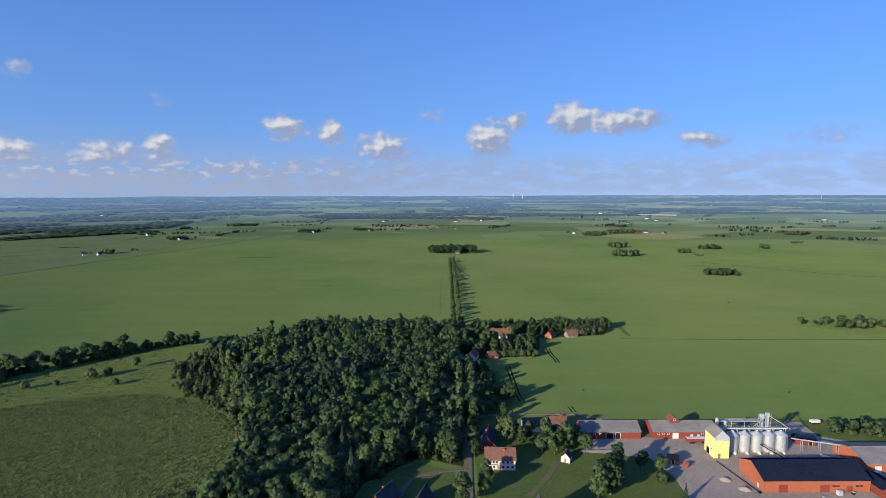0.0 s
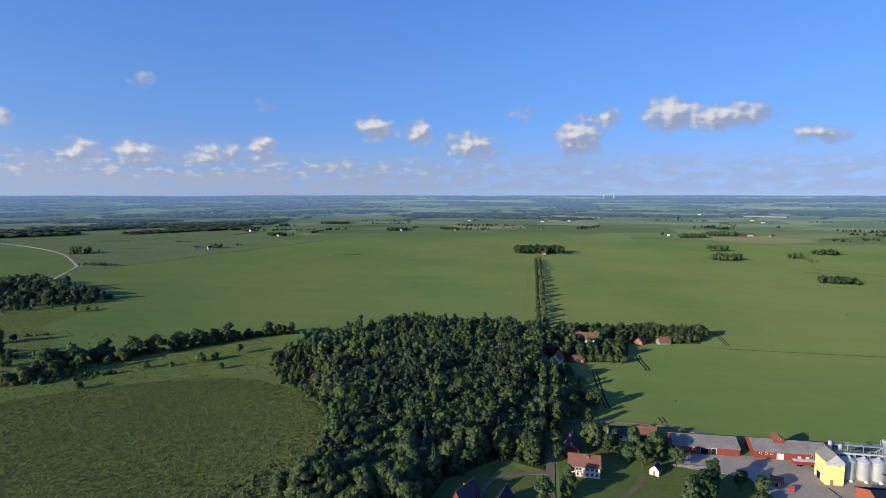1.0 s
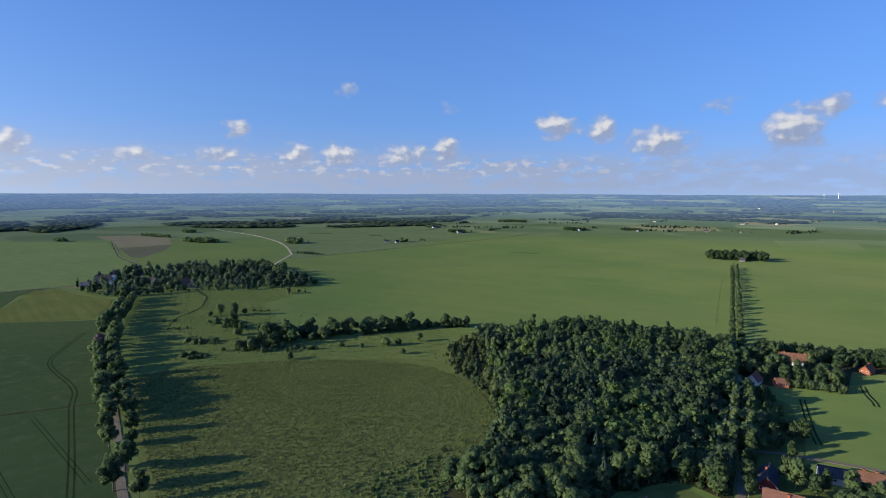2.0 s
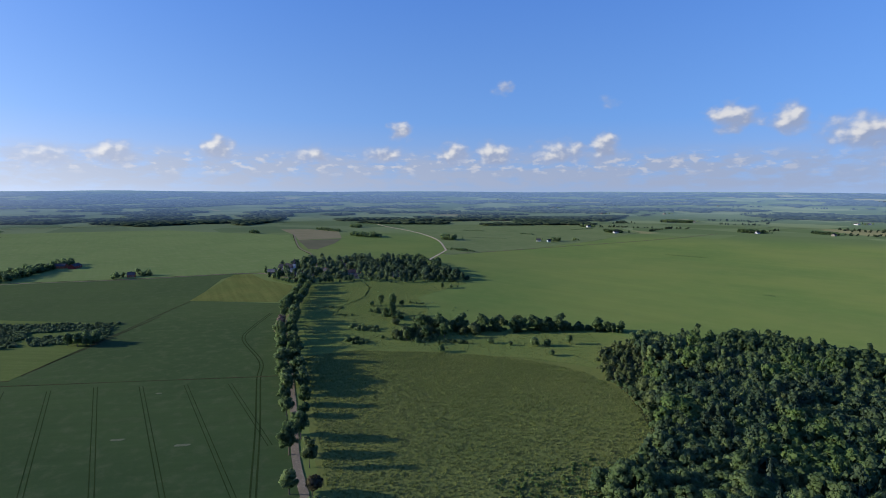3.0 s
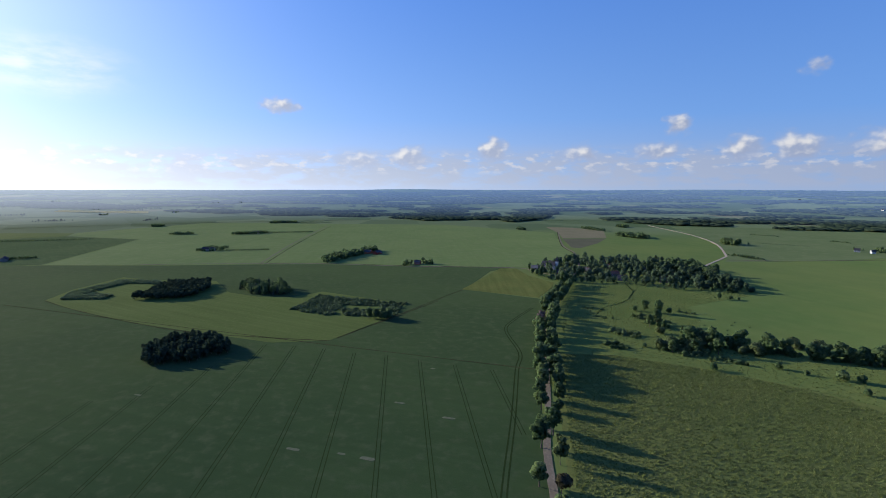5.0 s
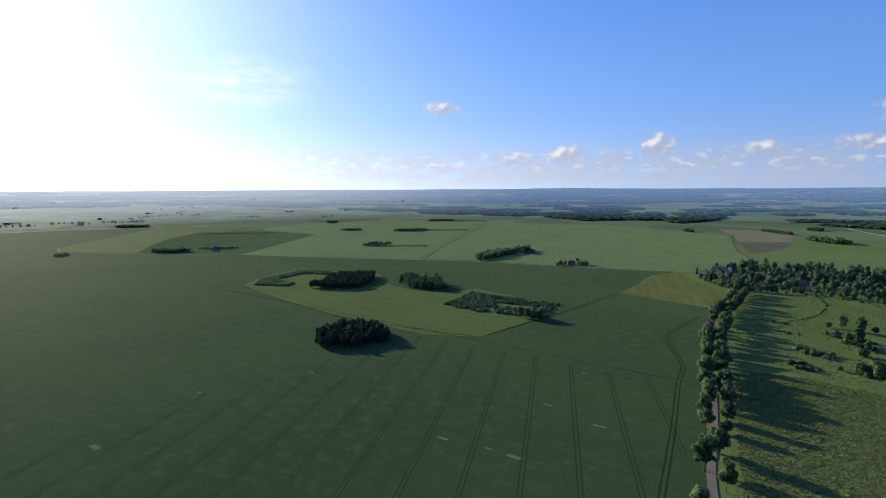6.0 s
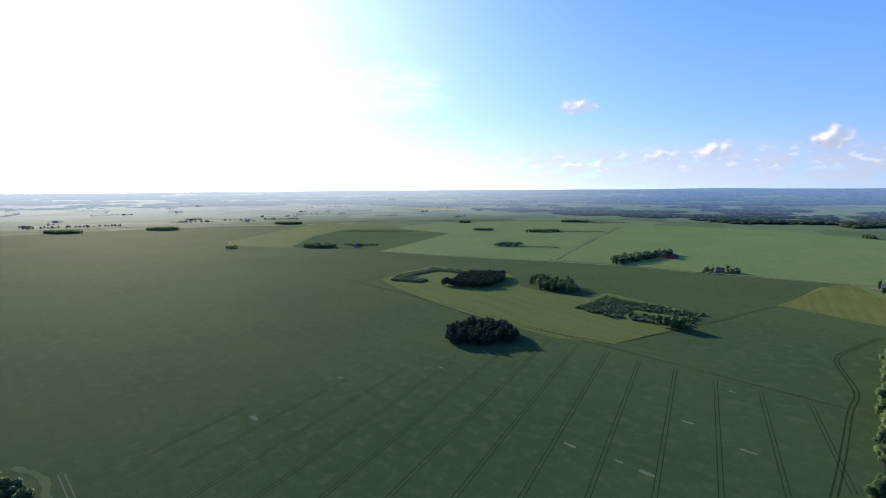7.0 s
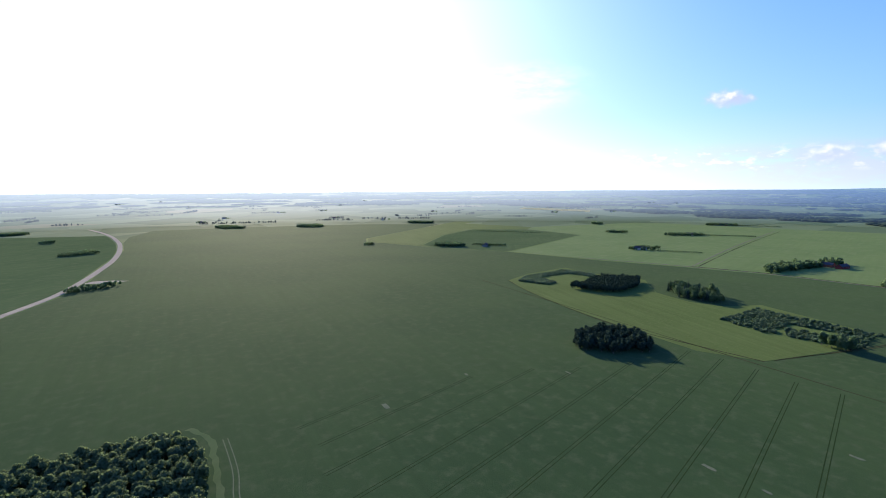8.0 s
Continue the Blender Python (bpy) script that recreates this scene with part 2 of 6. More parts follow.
DARK_SLATE = material("dark slate roof", ((.045, .045, .05), (.06, .06, .065), (.08, .078, .08)), (.2, 1.3), .8, .3, 3.0, per_object=.1)
# dark tone with tree shade put into it; plain dark field edges use it too
FLOOR = material("dark ground, painted shade", ((.03, .035, .016), (.045, .05, .022), (.06, .055, .03)), (.05, .6), .95, .4, 1.0)
SAND = material("sand heap", ((.28, .23, .17), (.33, .27, .2), (.37, .32, .25)), (.3, 2.0), .95, .4, 3.0)
BRICK = material("orange brick wall", ((.29, .098, .054), (.33, .115, .062), (.26, .09, .052)), (.1, 1.5), .9, per_object=.05)
RED = material("red painted boards", ((.185, .045, .034), (.215, .055, .042), (.16, .04, .032)), (.15, 2.0), .85, per_object=.08)
WHITE = material("white render", ((.50, .47, .42), (.58, .55, .50), (.62, .6, .56)), (.2, 1.5), .9, per_object=.05)
CREAM = material("pale yellow sheet wall", ((.70, .58, .21), (.74, .62, .25), (.66, .55, .21)), (.15, 1.2), .6)
TILE = material("clay roof tiles", ((.14, .072, .048), (.18, .094, .062), (.215, .12, .08)), (.25, 1.6), .9, .5, 4.0, per_object=.12)
SLATE = material("grey fibre-cement roof", ((.17, .16, .145), (.21, .2, .18), (.13, .125, .11)), (.2, 1.3), .9, .3, 3.0, per_object=.08)
BLUE_ROOF = material("dark blue steel roof", ((.010, .015, .030), (.014, .019, .036), (.018, .024, .042)), (.1, 1.0), .72)
STEEL = material("galvanised steel", ((.36, .38, .39), (.42, .44, .45), (.5, .51, .52)), (.3, 2.0), .45, metal=.3)
GREY_SHEET = material("grey sheet cladding", ((.32, .34, .37), (.38, .4, .42), (.43, .44, .46)), (.2, 1.5), .6)
DARK = material("dark opening", ((.012, .013, .015), (.018, .018, .02), (.025, .025, .026)), (.3, 2.0), .7)
WOOD = material("brown timber", ((.22, .12, .06), (.28, .16, .08), (.34, .2, .11)), (.3, 2.5), .85)
GLASS = material("window glass", ((.02, .025, .03), (.025, .03, .035), (.03, .035, .04)), (.3, 1.0), .08)
TRIM = material("white trim", ((.5, .5, .48), (.56, .56, .54), (.6, .6, .58)), (.3, 2.0), .7)


def country_material(name, hazy):
    """Open farmland: one crop near by, a patchwork of fields further out; the far backdrop glows with haze."""
    m = bpy.data.materials.new(name)
    m.use_nodes = True
    N = Nodes(m.node_tree)
    pos = N.add("NewGeometry").outputs["Position"]
    far = N.vec("LENGTH", N.vec("MULTIPLY", pos, (1, 1, 0)), out=1)
    n1, n2 = N.noise(pos, .005, 4.0), N.noise(pos, .06, 5.0, .65)
    crop = N.mix(N.ramp(n1, .3, .7), (.074, .126, .034), (.113, .152, .042))
    crop = N.mix(N.ramp(n2, .4, .8, 0, .5), crop, (.119, .154, .050))
    rows = N.noise(N.vec("MULTIPLY", pos, (.0025, .05, 0)), 1.0, 6.0, .7)
    crop = N.mix(1.0, crop, N.ramp(rows, .3, .7, .94, 1.06, smooth=False), "MULTIPLY")
    blots = N.ramp(N.noise(pos, .03, 6.0, .7), .60, .72, 0, .35)
    crop = N.mix(blots, crop, (.064, .122, .042))
    broad = N.noise(N.vec("MULTIPLY", pos, (.7, 1.0, 0)), .0016, 3.0, .6)
    crop = N.mix(N.ramp(broad, .42, .66, 0, .55), crop, (.126, .148, .05))      # drier and ranker stretches of the same crop
    cells = N.add("TexVoronoi")
    N.put(cells.inputs["Vector"], N.vec("MULTIPLY", pos, (.0036, .0052, 0)))
    cells.inputs["Scale"].default_value = 1.0
    tone = N.add("SeparateColor")
    N.put(tone.inputs[0], cells.outputs["Color"])
    quilt = N.mix(tone.outputs[0], (.072, .108, .05), (.128, .166, .078))
    quilt = N.mix(N.ramp(tone.outputs[1], .9, .93), quilt, (.16, .16, .08))
    quilt = N.mix(N.ramp(tone.outputs[2], .72, .76), quilt, (.068, .104, .044))
    col = N.mix(N.ramp(far, 1250, 1700), crop, quilt)
    p = N.add("BsdfPrincipled")
    N.put(p.inputs["Base Color"], col)
    p.inputs["Roughness"].default_value = .95       # waxy leaves shine against the low sun
    p.inputs["Diffuse Roughness"].default_value = .28
    p.inputs["Specular IOR Level"].default_value = 0.009
    p.inputs["Sheen Weight"].default_value, p.inputs["Sheen Roughness"].default_value = .010, .45
    p.inputs["Sheen Tint"].default_value = (.62, .80, .34, 1)
    # haze painted as emission: stronger far out, whiter towards the sun
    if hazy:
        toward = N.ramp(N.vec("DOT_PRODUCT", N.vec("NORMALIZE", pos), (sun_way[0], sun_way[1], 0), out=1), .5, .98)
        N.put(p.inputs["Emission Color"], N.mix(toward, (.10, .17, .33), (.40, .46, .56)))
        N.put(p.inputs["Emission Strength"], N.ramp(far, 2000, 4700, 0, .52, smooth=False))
    N.put(N.add("OutputMaterial").inputs[0], p.outputs[0])
    return m


FARMLAND = country_material("farmland", False)
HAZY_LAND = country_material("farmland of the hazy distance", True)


# ---- mesh helpers ----
def mesh_of(name, verts, faces, mats, smooth=False, slots=None):
    me = bpy.data.meshes.new(name)
    me.from_pydata([tuple(v) for v in verts], [], [tuple(f) for f in faces])
    for m in (mats if isinstance(mats, (list, tuple)) else [mats]):
        me.materials.append(m)
    if slots is not None:
        me.polygons.foreach_set("material_index", slots)
    if smooth:
        me.polygons.foreach_set("use_smooth", [True] * len(me.polygons))
    me.update()
    return me


def mesh_fast(name, verts, faces, mat):
    """A mesh from numpy arrays of vertices and equal-sided faces."""
    me = bpy.data.meshes.new(name)
    k = faces.shape[1]
    me.vertices.add(len(verts))
    me.vertices.foreach_set("co", np.ascontiguousarray(verts, dtype=np.float32).ravel())
    me.loops.add(faces.size)
    me.loops.foreach_set("vertex_index", np.ascontiguousarray(faces, dtype=np.int32).ravel())
    me.polygons.add(len(faces))
    me.polygons.foreach_set("loop_start", np.arange(0, faces.size, k, dtype=np.int32))
    me.materials.append(mat)
    me.update(calc_edges=True)
    return me


def part(name, me, parent, m=None, label=""):
    ob = new(name, me)
    ob.parent = parent
    if m is not None:
        ob.matrix_basis = m
    if label:
        tagged(ob, label)
    return ob


def land_height(d):
    """The land is level, and rises to low hills from two kilometres on."""
    if d <= 2000:
        return 0.0
    return 115 - d * (0.0575 - (d - 2000) / 2800 * 0.0555)


def inside(px_, py_, poly):
    """Which of the points lie inside a polygon."""
    hit = np.zeros(len(px_), bool)
    n = len(poly)
    for i in range(n):
        (x1, y1), (x2, y2) = poly[i], poly[(i + 1) % n]
        if y1 == y2:
            continue
        c = ((py_ > min(y1, y2)) & (py_ <= max(y1, y2)) & (px_ < (py_ - y1) / (y2 - y1) * (x2 - x1) + x1))
        hit ^= c
    return hit


def spread(poly, step, seed, jitter=.42):
    """Uneven places inside a polygon, about step metres apart."""
    r = np.random.RandomState(seed)
    xs, ys = [p[0] for p in poly], [p[1] for p in poly]
    gx, gy = np.meshgrid(np.arange(min(xs), max(xs), step), np.arange(min(ys), max(ys), step * .88))
    gx = gx + (np.arange(gx.shape[0]) % 2)[:, None] * step * .5
    gx, gy = gx.ravel(), gy.ravel()
    gx, gy = gx + r.uniform(-jitter, jitter, len(gx)) * step, gy + r.uniform(-jitter, jitter, len(gy)) * step
    k = inside(gx, gy, poly)
    return np.stack([gx[k], gy[k]], 1)


def along(line, step, seed=0, offset=0.0, jitter=.15):
    """Places along a bent line, about step metres apart, offset to its left."""
    r = np.random.RandomState(seed)
    out = []
    for (x1, y1), (x2, y2) in zip(line, line[1:]):
        L = math.hypot(x2 - x1, y2 - y1)
        nx, ny = -(y2 - y1) / L, (x2 - x1) / L
        for k in range(max(1, int(L / step))):
            u = (k + .5 + r.uniform(-jitter, jitter)) * step / L
            o = offset + r.uniform(-jitter, jitter) * 4
            out.append((x1 + (x2 - x1) * u + nx * o, y1 + (y2 - y1) * u + ny * o))
    return out


def sheet(name, corners, z, mat, label, category="field", kind="structure", base=-.3):
    """A level piece of ground with edges, that stands z above the ground."""
    n = len(corners)
    verts = [(x, y, z + land_height(math.hypot(x, y))) for x, y in corners] + [(x, y, base + land_height(math.hypot(x, y))) for x, y in corners]
    faces = [tuple(range(n))] + [(i, i + n, (i + 1) % n + n, (i + 1) % n) for i in range(n)]
    me = mesh_of(name, verts, faces, mat)
    bm = bmesh.new()
    bm.from_mesh(me)
    bmesh.ops.recalc_face_normals(bm, faces=bm.faces[:])
    bmesh.ops.triangulate(bm, faces=bm.faces[:])
    bm.to_mesh(me)
    return tagged(new(name, me), label, category, kind=kind)


def smooth_line(line, n=6):
    """A rounded line through the given points."""
    pts = [line[0]] + list(line) + [line[-1]]
    out = []
    for a, b, c, d in zip(pts, pts[1:], pts[2:], pts[3:]):
        for k in range(n):
            t = k / n
            out.append(tuple(.5 * (2 * q + (r - p) * t + (2 * p - 5 * q + 4 * r - s) * t * t + (3 * q - p - 3 * r + s) * t ** 3) for p, q, r, s in zip(a, b, c, d)))
    return out + [line[-1]]


def strip_mesh(name, line, width, z, mat, base=-.1, wob=.04):
    r = random.Random(len(line))
    verts, faces = [], []
    for i, (x, y) in enumerate(line):
        (x0, y0), (x1, y1) = line[max(i - 1, 0)], line[min(i + 1, len(line) - 1)]
        L = math.hypot(x1 - x0, y1 - y0)
        nx, ny = -(y1 - y0) / L, (x1 - x0) / L
        h = land_height(math.hypot(x, y))
        w1, w2 = width / 2 * (1 + r.uniform(-wob, wob)), width / 2 * (1 + r.uniform(-wob, wob))
        verts += [(x + nx * w1, y + ny * w1, h + base), (x + nx * w1, y + ny * w1, h + z), (x - nx * w2, y - ny * w2, h + z), (x - nx * w2, y - ny * w2, h + base)]
        if i:
            a, b = 4 * i - 4, 4 * i
            faces += [(a, a + 1, b + 1, b), (a + 1, a + 2, b + 2, b + 1), (a + 2, a + 3, b + 3, b + 2)]
    return mesh_of(name, verts, faces, mat)


# ---- the ground: one sheet to the horizon ----
def land_ring(radii, n, lift):
    """Points of the land on circles round the middle, and the faces between them."""
    verts, faces = [], []
    for r in radii:
        for k in range(n):
            a = 2 * math.pi * k / n
            h = lift + land_height(r) + (noise.noise((math.cos(a) * 6, math.sin(a) * 6, 3.1)) * 7 + noise.noise((math.cos(a) * 17, math.sin(a) * 17, 1.7)) * 3) * max(0, (r - 4400) / 380)
            verts.append((r * math.cos(a), r * math.sin(a), h))
    for j in range(len(radii) - 1):
        for k in range(n):
            faces.append((j * n + k, (j + 1) * n + k, (j + 1) * n + (k + 1) % n, j * n + (k + 1) % n))
    return verts, faces


def ground():
    n = 180
    verts, faces = land_ring([120, 260, 500, 900, 1400, 1800, 2000] + [2000 + 100 * k for k in range(1, 28)] + [4780], n, 0.0)
    faces = [tuple(i + 1 for i in f) for f in faces] + [(0, 1 + k, 1 + (k + 1) % n) for k in range(n)]
    tagged(new("ground", mesh_of("ground", [(0, 0, 0)] + verts, faces, FARMLAND, True)), "wide green farmland that rises to low hills far off", "ground", kind="structure")
    # hills that close the view, beyond all things that shift; haze painted as emission
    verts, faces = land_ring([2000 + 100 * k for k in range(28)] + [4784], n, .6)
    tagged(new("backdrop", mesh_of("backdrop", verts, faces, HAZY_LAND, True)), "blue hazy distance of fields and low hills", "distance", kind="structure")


ground()


# ---- fields, roads and tracks ----
sheet("crop_field", [(-60, 45), (-122, 74), (-164, 97), (-220, 124), (-260, 144), (-314, 173), (-378, 206), (-440, 246), (-486, 284), (-573, 217), (-690, 300), (-712, 340), (-778, 203), (-840, 80), (-866, -8), (-898, -142), (-960, -324), (-985, -506), (-1030, -687), (-1098, -733), (-1380, -768), (-1656, -801), (-1560, -1060), (-1300, -1330), (-1080, -1480), (-900, -1330), (-790, -1190),
                     (-690, -1040), (-600, -925), (-430, -724), (-350, -645), (-262, -582), (-60, -480), (260, -300), (300, 60)], .12, DARK_CROP, "dark green cereal field with wheel tracks")
sheet("ley_field", [(-653, -220), (-591, -175), (-517, -110), (-462, -50), (-417, 2), (-409, 44), (-457, 93), (-517, 136), (-542, 116), (-612, 60), (-590, 25), (-600, -6), (-640, -40), (-726, -60), (-760, -140), (-795, -178), (-716, -212)], .18, LIGHT_CROP, "yellow-green ley round clumps of trees")
sheet("grass_field", [(-574, 214), (-712, 326), (-700, 346), (-640, 334), (-580, 338), (-548, 316), (-505, 276)], .16, YELLOW, "ripening yellow grass field beside a village")
sheet("meadow", [(-150, 96), (-172, 109), (-255, 153), (-325, 194), (-309, 229), (-266, 267), (-232, 288), (-205, 302), (-180, 312), (-160, 316), (-128, 300), (-96, 272), (-80, 240), (-80, 150)], .14, MEADOW, "rough yellowish meadow with leafy tufts", "meadow")
sheet("pasture", [(-325, 194), (-380, 226), (-450, 270), (-573, 356), (-540, 420), (-500, 436), (-452, 500), (-440, 500), (-428, 440), (-418, 395), (-372, 366), (-330, 322), (-318, 304), (-280, 334), (-215, 402), (-180, 400), (-166, 345), (-156, 317), (-180, 313), (-205, 303), (-232, 288), (-266, 267), (-309, 229)], .10, PASTURE, "tussocky green pasture with scattered bushes", "pasture")
sheet("lawn", [(14, 188), (13, 252), (60, 246), (62, 231), (90, 225), (94, 209), (92, 188)], .10, LAWN, "mown green lawn between the farm buildings", "lawn")
tagged(new("worn_path", strip_mesh("worn_path", smooth_line([(32, 195), (38, 203), (44, 212), (49, 223)]), 2.6, .15, WORN_LAWN, -.1, .35)), "worn brownish path across a lawn", "path", kind="structure")
sheet("clearing", [(-36, 180), (-31, 203), (-11, 222), (4, 214), (6, 180)], .10, LAWN, "grass clearing inside the wood", "lawn")
sheet("bare_field", [(-1097, 659), (-1065, 757), (-979, 675), (-907, 585), (-924, 576)], .15, PLOUGH, "brown bare field", "field")
sheet("tan_field", [(-1440, 809), (-1394, 872), (-1254, 882), (-1076, 765), (-1108, 666), (-1237, 732)], .16, TAN, "pale tan stubble field", "field")
sheet("ley_field", [(-661, 693), (-616, 877), (-606, 1128), (-643, 1462), (-856, 1690), (-1217, 1740), (-1229, 1328), (-1338, 1180), (-1094, 1030), (-900, 917), (-738, 780)], .15, GREY_LEY, "pale grey-green ley beyond a village")
sheet("crop_field", [(-866, -8), (-780, 203), (-716, 345), (-704, 444), (-845, 526), (-1101, 648), (-1240, 720), (-1640, 560), (-1800, 200), (-1960, -100), (-1963, -500), (-1533, -452), (-1384, -270), (-965, -320), (-903, -142)], .11, BARLEY, "light green cereal field beyond a lane")
sheet("crop_field", [(-990, -506), (-1034, -684), (-1100, -729), (-1380, -764), (-1656, -797), (-1815, -815), (-1966, -505), (-1536, -458), (-1472, -609), (-1262, -602), (-1015, -537)], .11, LIGHT_CROP, "yellow-green ley far off")
sheet("dull_field", [(-965, -326), (-1384, -275), (-1531, -460), (-1470, -605), (-1262, -598), (-1015, -533), (-992, -508)], .11, DULL, "dull grey-green field round a farmstead", "field")
sheet("dull_field", [(-60, -486), (-205, -552), (-268, -600), (-352, -664), (-430, -745), (-600, -940), (-690, -1062), (-790, -1218), (-905, -1430), (-700, -1700), (-100, -1500), (260, -700)], .11, DULL, "dull grey-green field beyond a country road", "field")
sheet("pale_field", [(-2984, -935), (-2827, -509), (-2979, -536), (-3110, -949)], 1.4, RIPE, "pale ripe field far off", "field")
sheet("farm_yard", [(62, 231), (66, 243), (93, 245), (123, 243), (160, 240), (172, 262), (180, 262), (178, 246), (200, 232), (205, 180), (92, 180), (94, 209), (90, 225)], .20, ASPHALT, "worn grey yard of a farm", "yard", "structure")
sheet("gravel_pit", [(-412, -708), (-425, -688), (-452, -676), (-446, -698), (-428, -716)], .25, GRAVEL, "pale gravel clearing beside a road", "gravel pit")
sheet("rough_ground", [(306, 462), (351, 432), (420, 440), (420, 474), (328, 478)], .12, PASTURE, "weedy strip in a field", "field")
sheet("verge", [(176, 262), (180, 264), (240, 262), (240, 234), (200, 234), (178, 247)], .12, LAWN, "green verge beside a farm yard", "lawn")

# tree shade put into the colour, except on the grass and village pieces
for ring, lab in (([(12, 340), (11, 440), (-40, 440), (-106, 440), (-155, 404), (-174, 386), (-172, 352), (-156, 318), (-148, 302), (-130, 287), (-112, 266), (-96, 244), (-89, 222), (-90, 206), (-94, 184), (-84, 156), (-40, 150), (-38, 178), (-32, 205), (-11, 226), (8, 218)], "floor of a wood with shade painted dark"),
                  ([(14, 250), (34, 258), (40, 300), (36, 340), (16, 362)], "shaded grass under lane trees"), ([(15, 366), (15, 440), (104, 446), (138, 448), (132, 432), (78, 424), (68, 376)], "ground round cottages with shade painted dark"),
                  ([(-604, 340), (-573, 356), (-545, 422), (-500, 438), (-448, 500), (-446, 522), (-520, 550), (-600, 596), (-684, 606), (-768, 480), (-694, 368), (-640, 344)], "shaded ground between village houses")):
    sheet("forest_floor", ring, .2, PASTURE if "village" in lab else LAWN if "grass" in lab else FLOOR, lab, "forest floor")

ROAD = [(-120, 75), (-165, 98.5), (-179, 105), (-195, 112.5), (-210, 120.5), (-232, 133.5), (-260, 149), (-313, 178), (-376, 212), (-450, 259), (-514, 310), (-570, 352)]
tagged(new("road", strip_mesh("road", smooth_line(ROAD), 3.5, .26, WORN_GRAVEL)), "pale gravel road lined with trees", "road", kind="structure")
LANE = [(10, 170), (10, 200), (11, 226), (12, 255)]
tagged(new("lane", strip_mesh("lane", smooth_line(LANE), 3.0, .24, WORN_GRAVEL)), "gravel lane leaving a farm garden", "lane", kind="structure")
# this stretch gets a darker colour to stand for the shade of the trees
tagged(new("lane", strip_mesh("lane", smooth_line([(12, 255), (12, 300), (12, 345)]), 2.2, .24, FLOOR)), "lane through a wood with tree shade painted on", "lane", kind="structure")
tagged(new("lane", strip_mesh("lane", smooth_line([(12, 345), (12, 374), (12.5, 400)]), 3.2, .24, GRAVEL)), "pale stretch of lane beside the cottages", "lane", kind="structure")
tagged(new("lane", strip_mesh("lane", smooth_line([(12.5, 400), (13, 500), (15, 947), (15, 1030)]), 1.6, .24, PASTURE)), "grassy lane running up an avenue of trees", "lane", kind="structure")
for line, w, lab, m in (
        ([(-600, 372), (-660, 360), (-710, 346), (-772, 207), (-842, 87), (-874, -4), (-898, -84), (-922, -183)], 2.8, "narrow gravel lane between fields", WORN_GRAVEL),
        ([(-881, -7), (-1216, 66), (-1685, 184)], 2.2, "straight field lane", WORN_GRAVEL),
        ([(-560, 345), (-700, 450), (-845, 533), (-948, 573), (-1101, 655), (-1272, 751)], 2.6, "lane leaving a village", WORN_GRAVEL),
        ([(-570, 560), (-633, 625), (-701, 730), (-738, 773), (-900, 911), (-1094, 1024), (-1318, 1114), (-1430, 1166)], 3.8, "pale winding country road", GRAVEL),
        ([(-684, 705), (-639, 795), (-603, 934), (-520, 1250), (-470, 1560)], 3.0, "grassy track across a green field", DIRT),
        ([(-200, -545), (-266, -593), (-351, -657), (-430, -736), (-538, -856), (-605, -937), (-693, -1057), (-795, -1214), (-911, -1425), (-1002, -1631), (-1080, -1846), (-1164, -2011)], 9.0, "pale curving country road", GRAVEL),
        ([(-1164, -2011), (-1376, -2308), (-1619, -2495), (-1910, -2569)], 12.0, "far end of a country road", GRAVEL),
        ([(14, 268), (31, 272), (64, 273), (77, 268), (99, 262), (140, 261), (180, 262)], 2.2, "dusty track behind the barns", WORN_GRAVEL),
        ([(-18, 190), (-13, 207), (-1, 214), (10, 216)], 2.2, "paved path in a garden", DIRT)):
    tagged(new("road", strip_mesh("road", smooth_line(line), w, .3, m)), lab, "road", kind="structure")


def tramline(line, gauge=1.9, width=.42, label="pair of wheel tracks pressed into a crop", mat=None):
    """Two wheel tracks side by side."""
    line = smooth_line(line, 5)
    thing = tagged(new("wheel_tracks"), label, "wheel tracks", "wheel tracks in the crop", "structure")
    for s in (-1, 1):
        side = []
        for i, (x, y) in enumerate(line):
            (x0, y0), (x1, y1) = line[max(i - 1, 0)], line[min(i + 1, len(line) - 1)]
            L = math.hypot(x1 - x0, y1 - y0)
            side.append((x - (y1 - y0) / L * gauge / 2 * s, y + (x1 - x0) / L * gauge / 2 * s))
        part("track", strip_mesh("track", side, width, .135, mat or WHEEL, .0), thing)


for k, x0, x1 in ((-6, -250, -195), (-5, -300, -185), (-4, -330, -165), (-3, -345, -140), (-2, -372, -115), (-1, -414, -115), (0, -403, -115), (1, -389, -115), (2, -371, -115), (3, -359, -115), (4, -341, -130), (5, -325, -150), (6, -308, -218)):
    tramline([(x, 18 + 23.5 * k - .25 * (x + 403)) for x in (x1, (2 * x1 + x0) / 3, (x1 + 2 * x0) / 3, x0)])
tramline([(-140, 65), (-178, 84), (-240, 118), (-303, 151), (-335, 169), (-395, 186), (-425, 209), (-462, 246)], 2.2, .8)
tramline([(-172, -199), (-160, -182), (-150, -169), (-138, -156), (-124, -138)], 2.2, .5, "pair of pale wheel tracks beside a wood", STUBBLE)
tramline([(43.4, 351.5), (43.0, 328.1), (42.9, 303.8), (43.8, 290.1)], 2.2, .8)
tramline([(78.1, 393.8), (77.5, 378.1), (78.6, 366.1), (78.2, 358.5)], 2.2, .8)
tramline([(153.1, 460.6), (152.3, 444.9), (151.0, 428.5)], 2.2, .6)
tramline([(68.6, 282.6), (68.9, 278.8), (69.2, 275.0)], 2.0, .5)
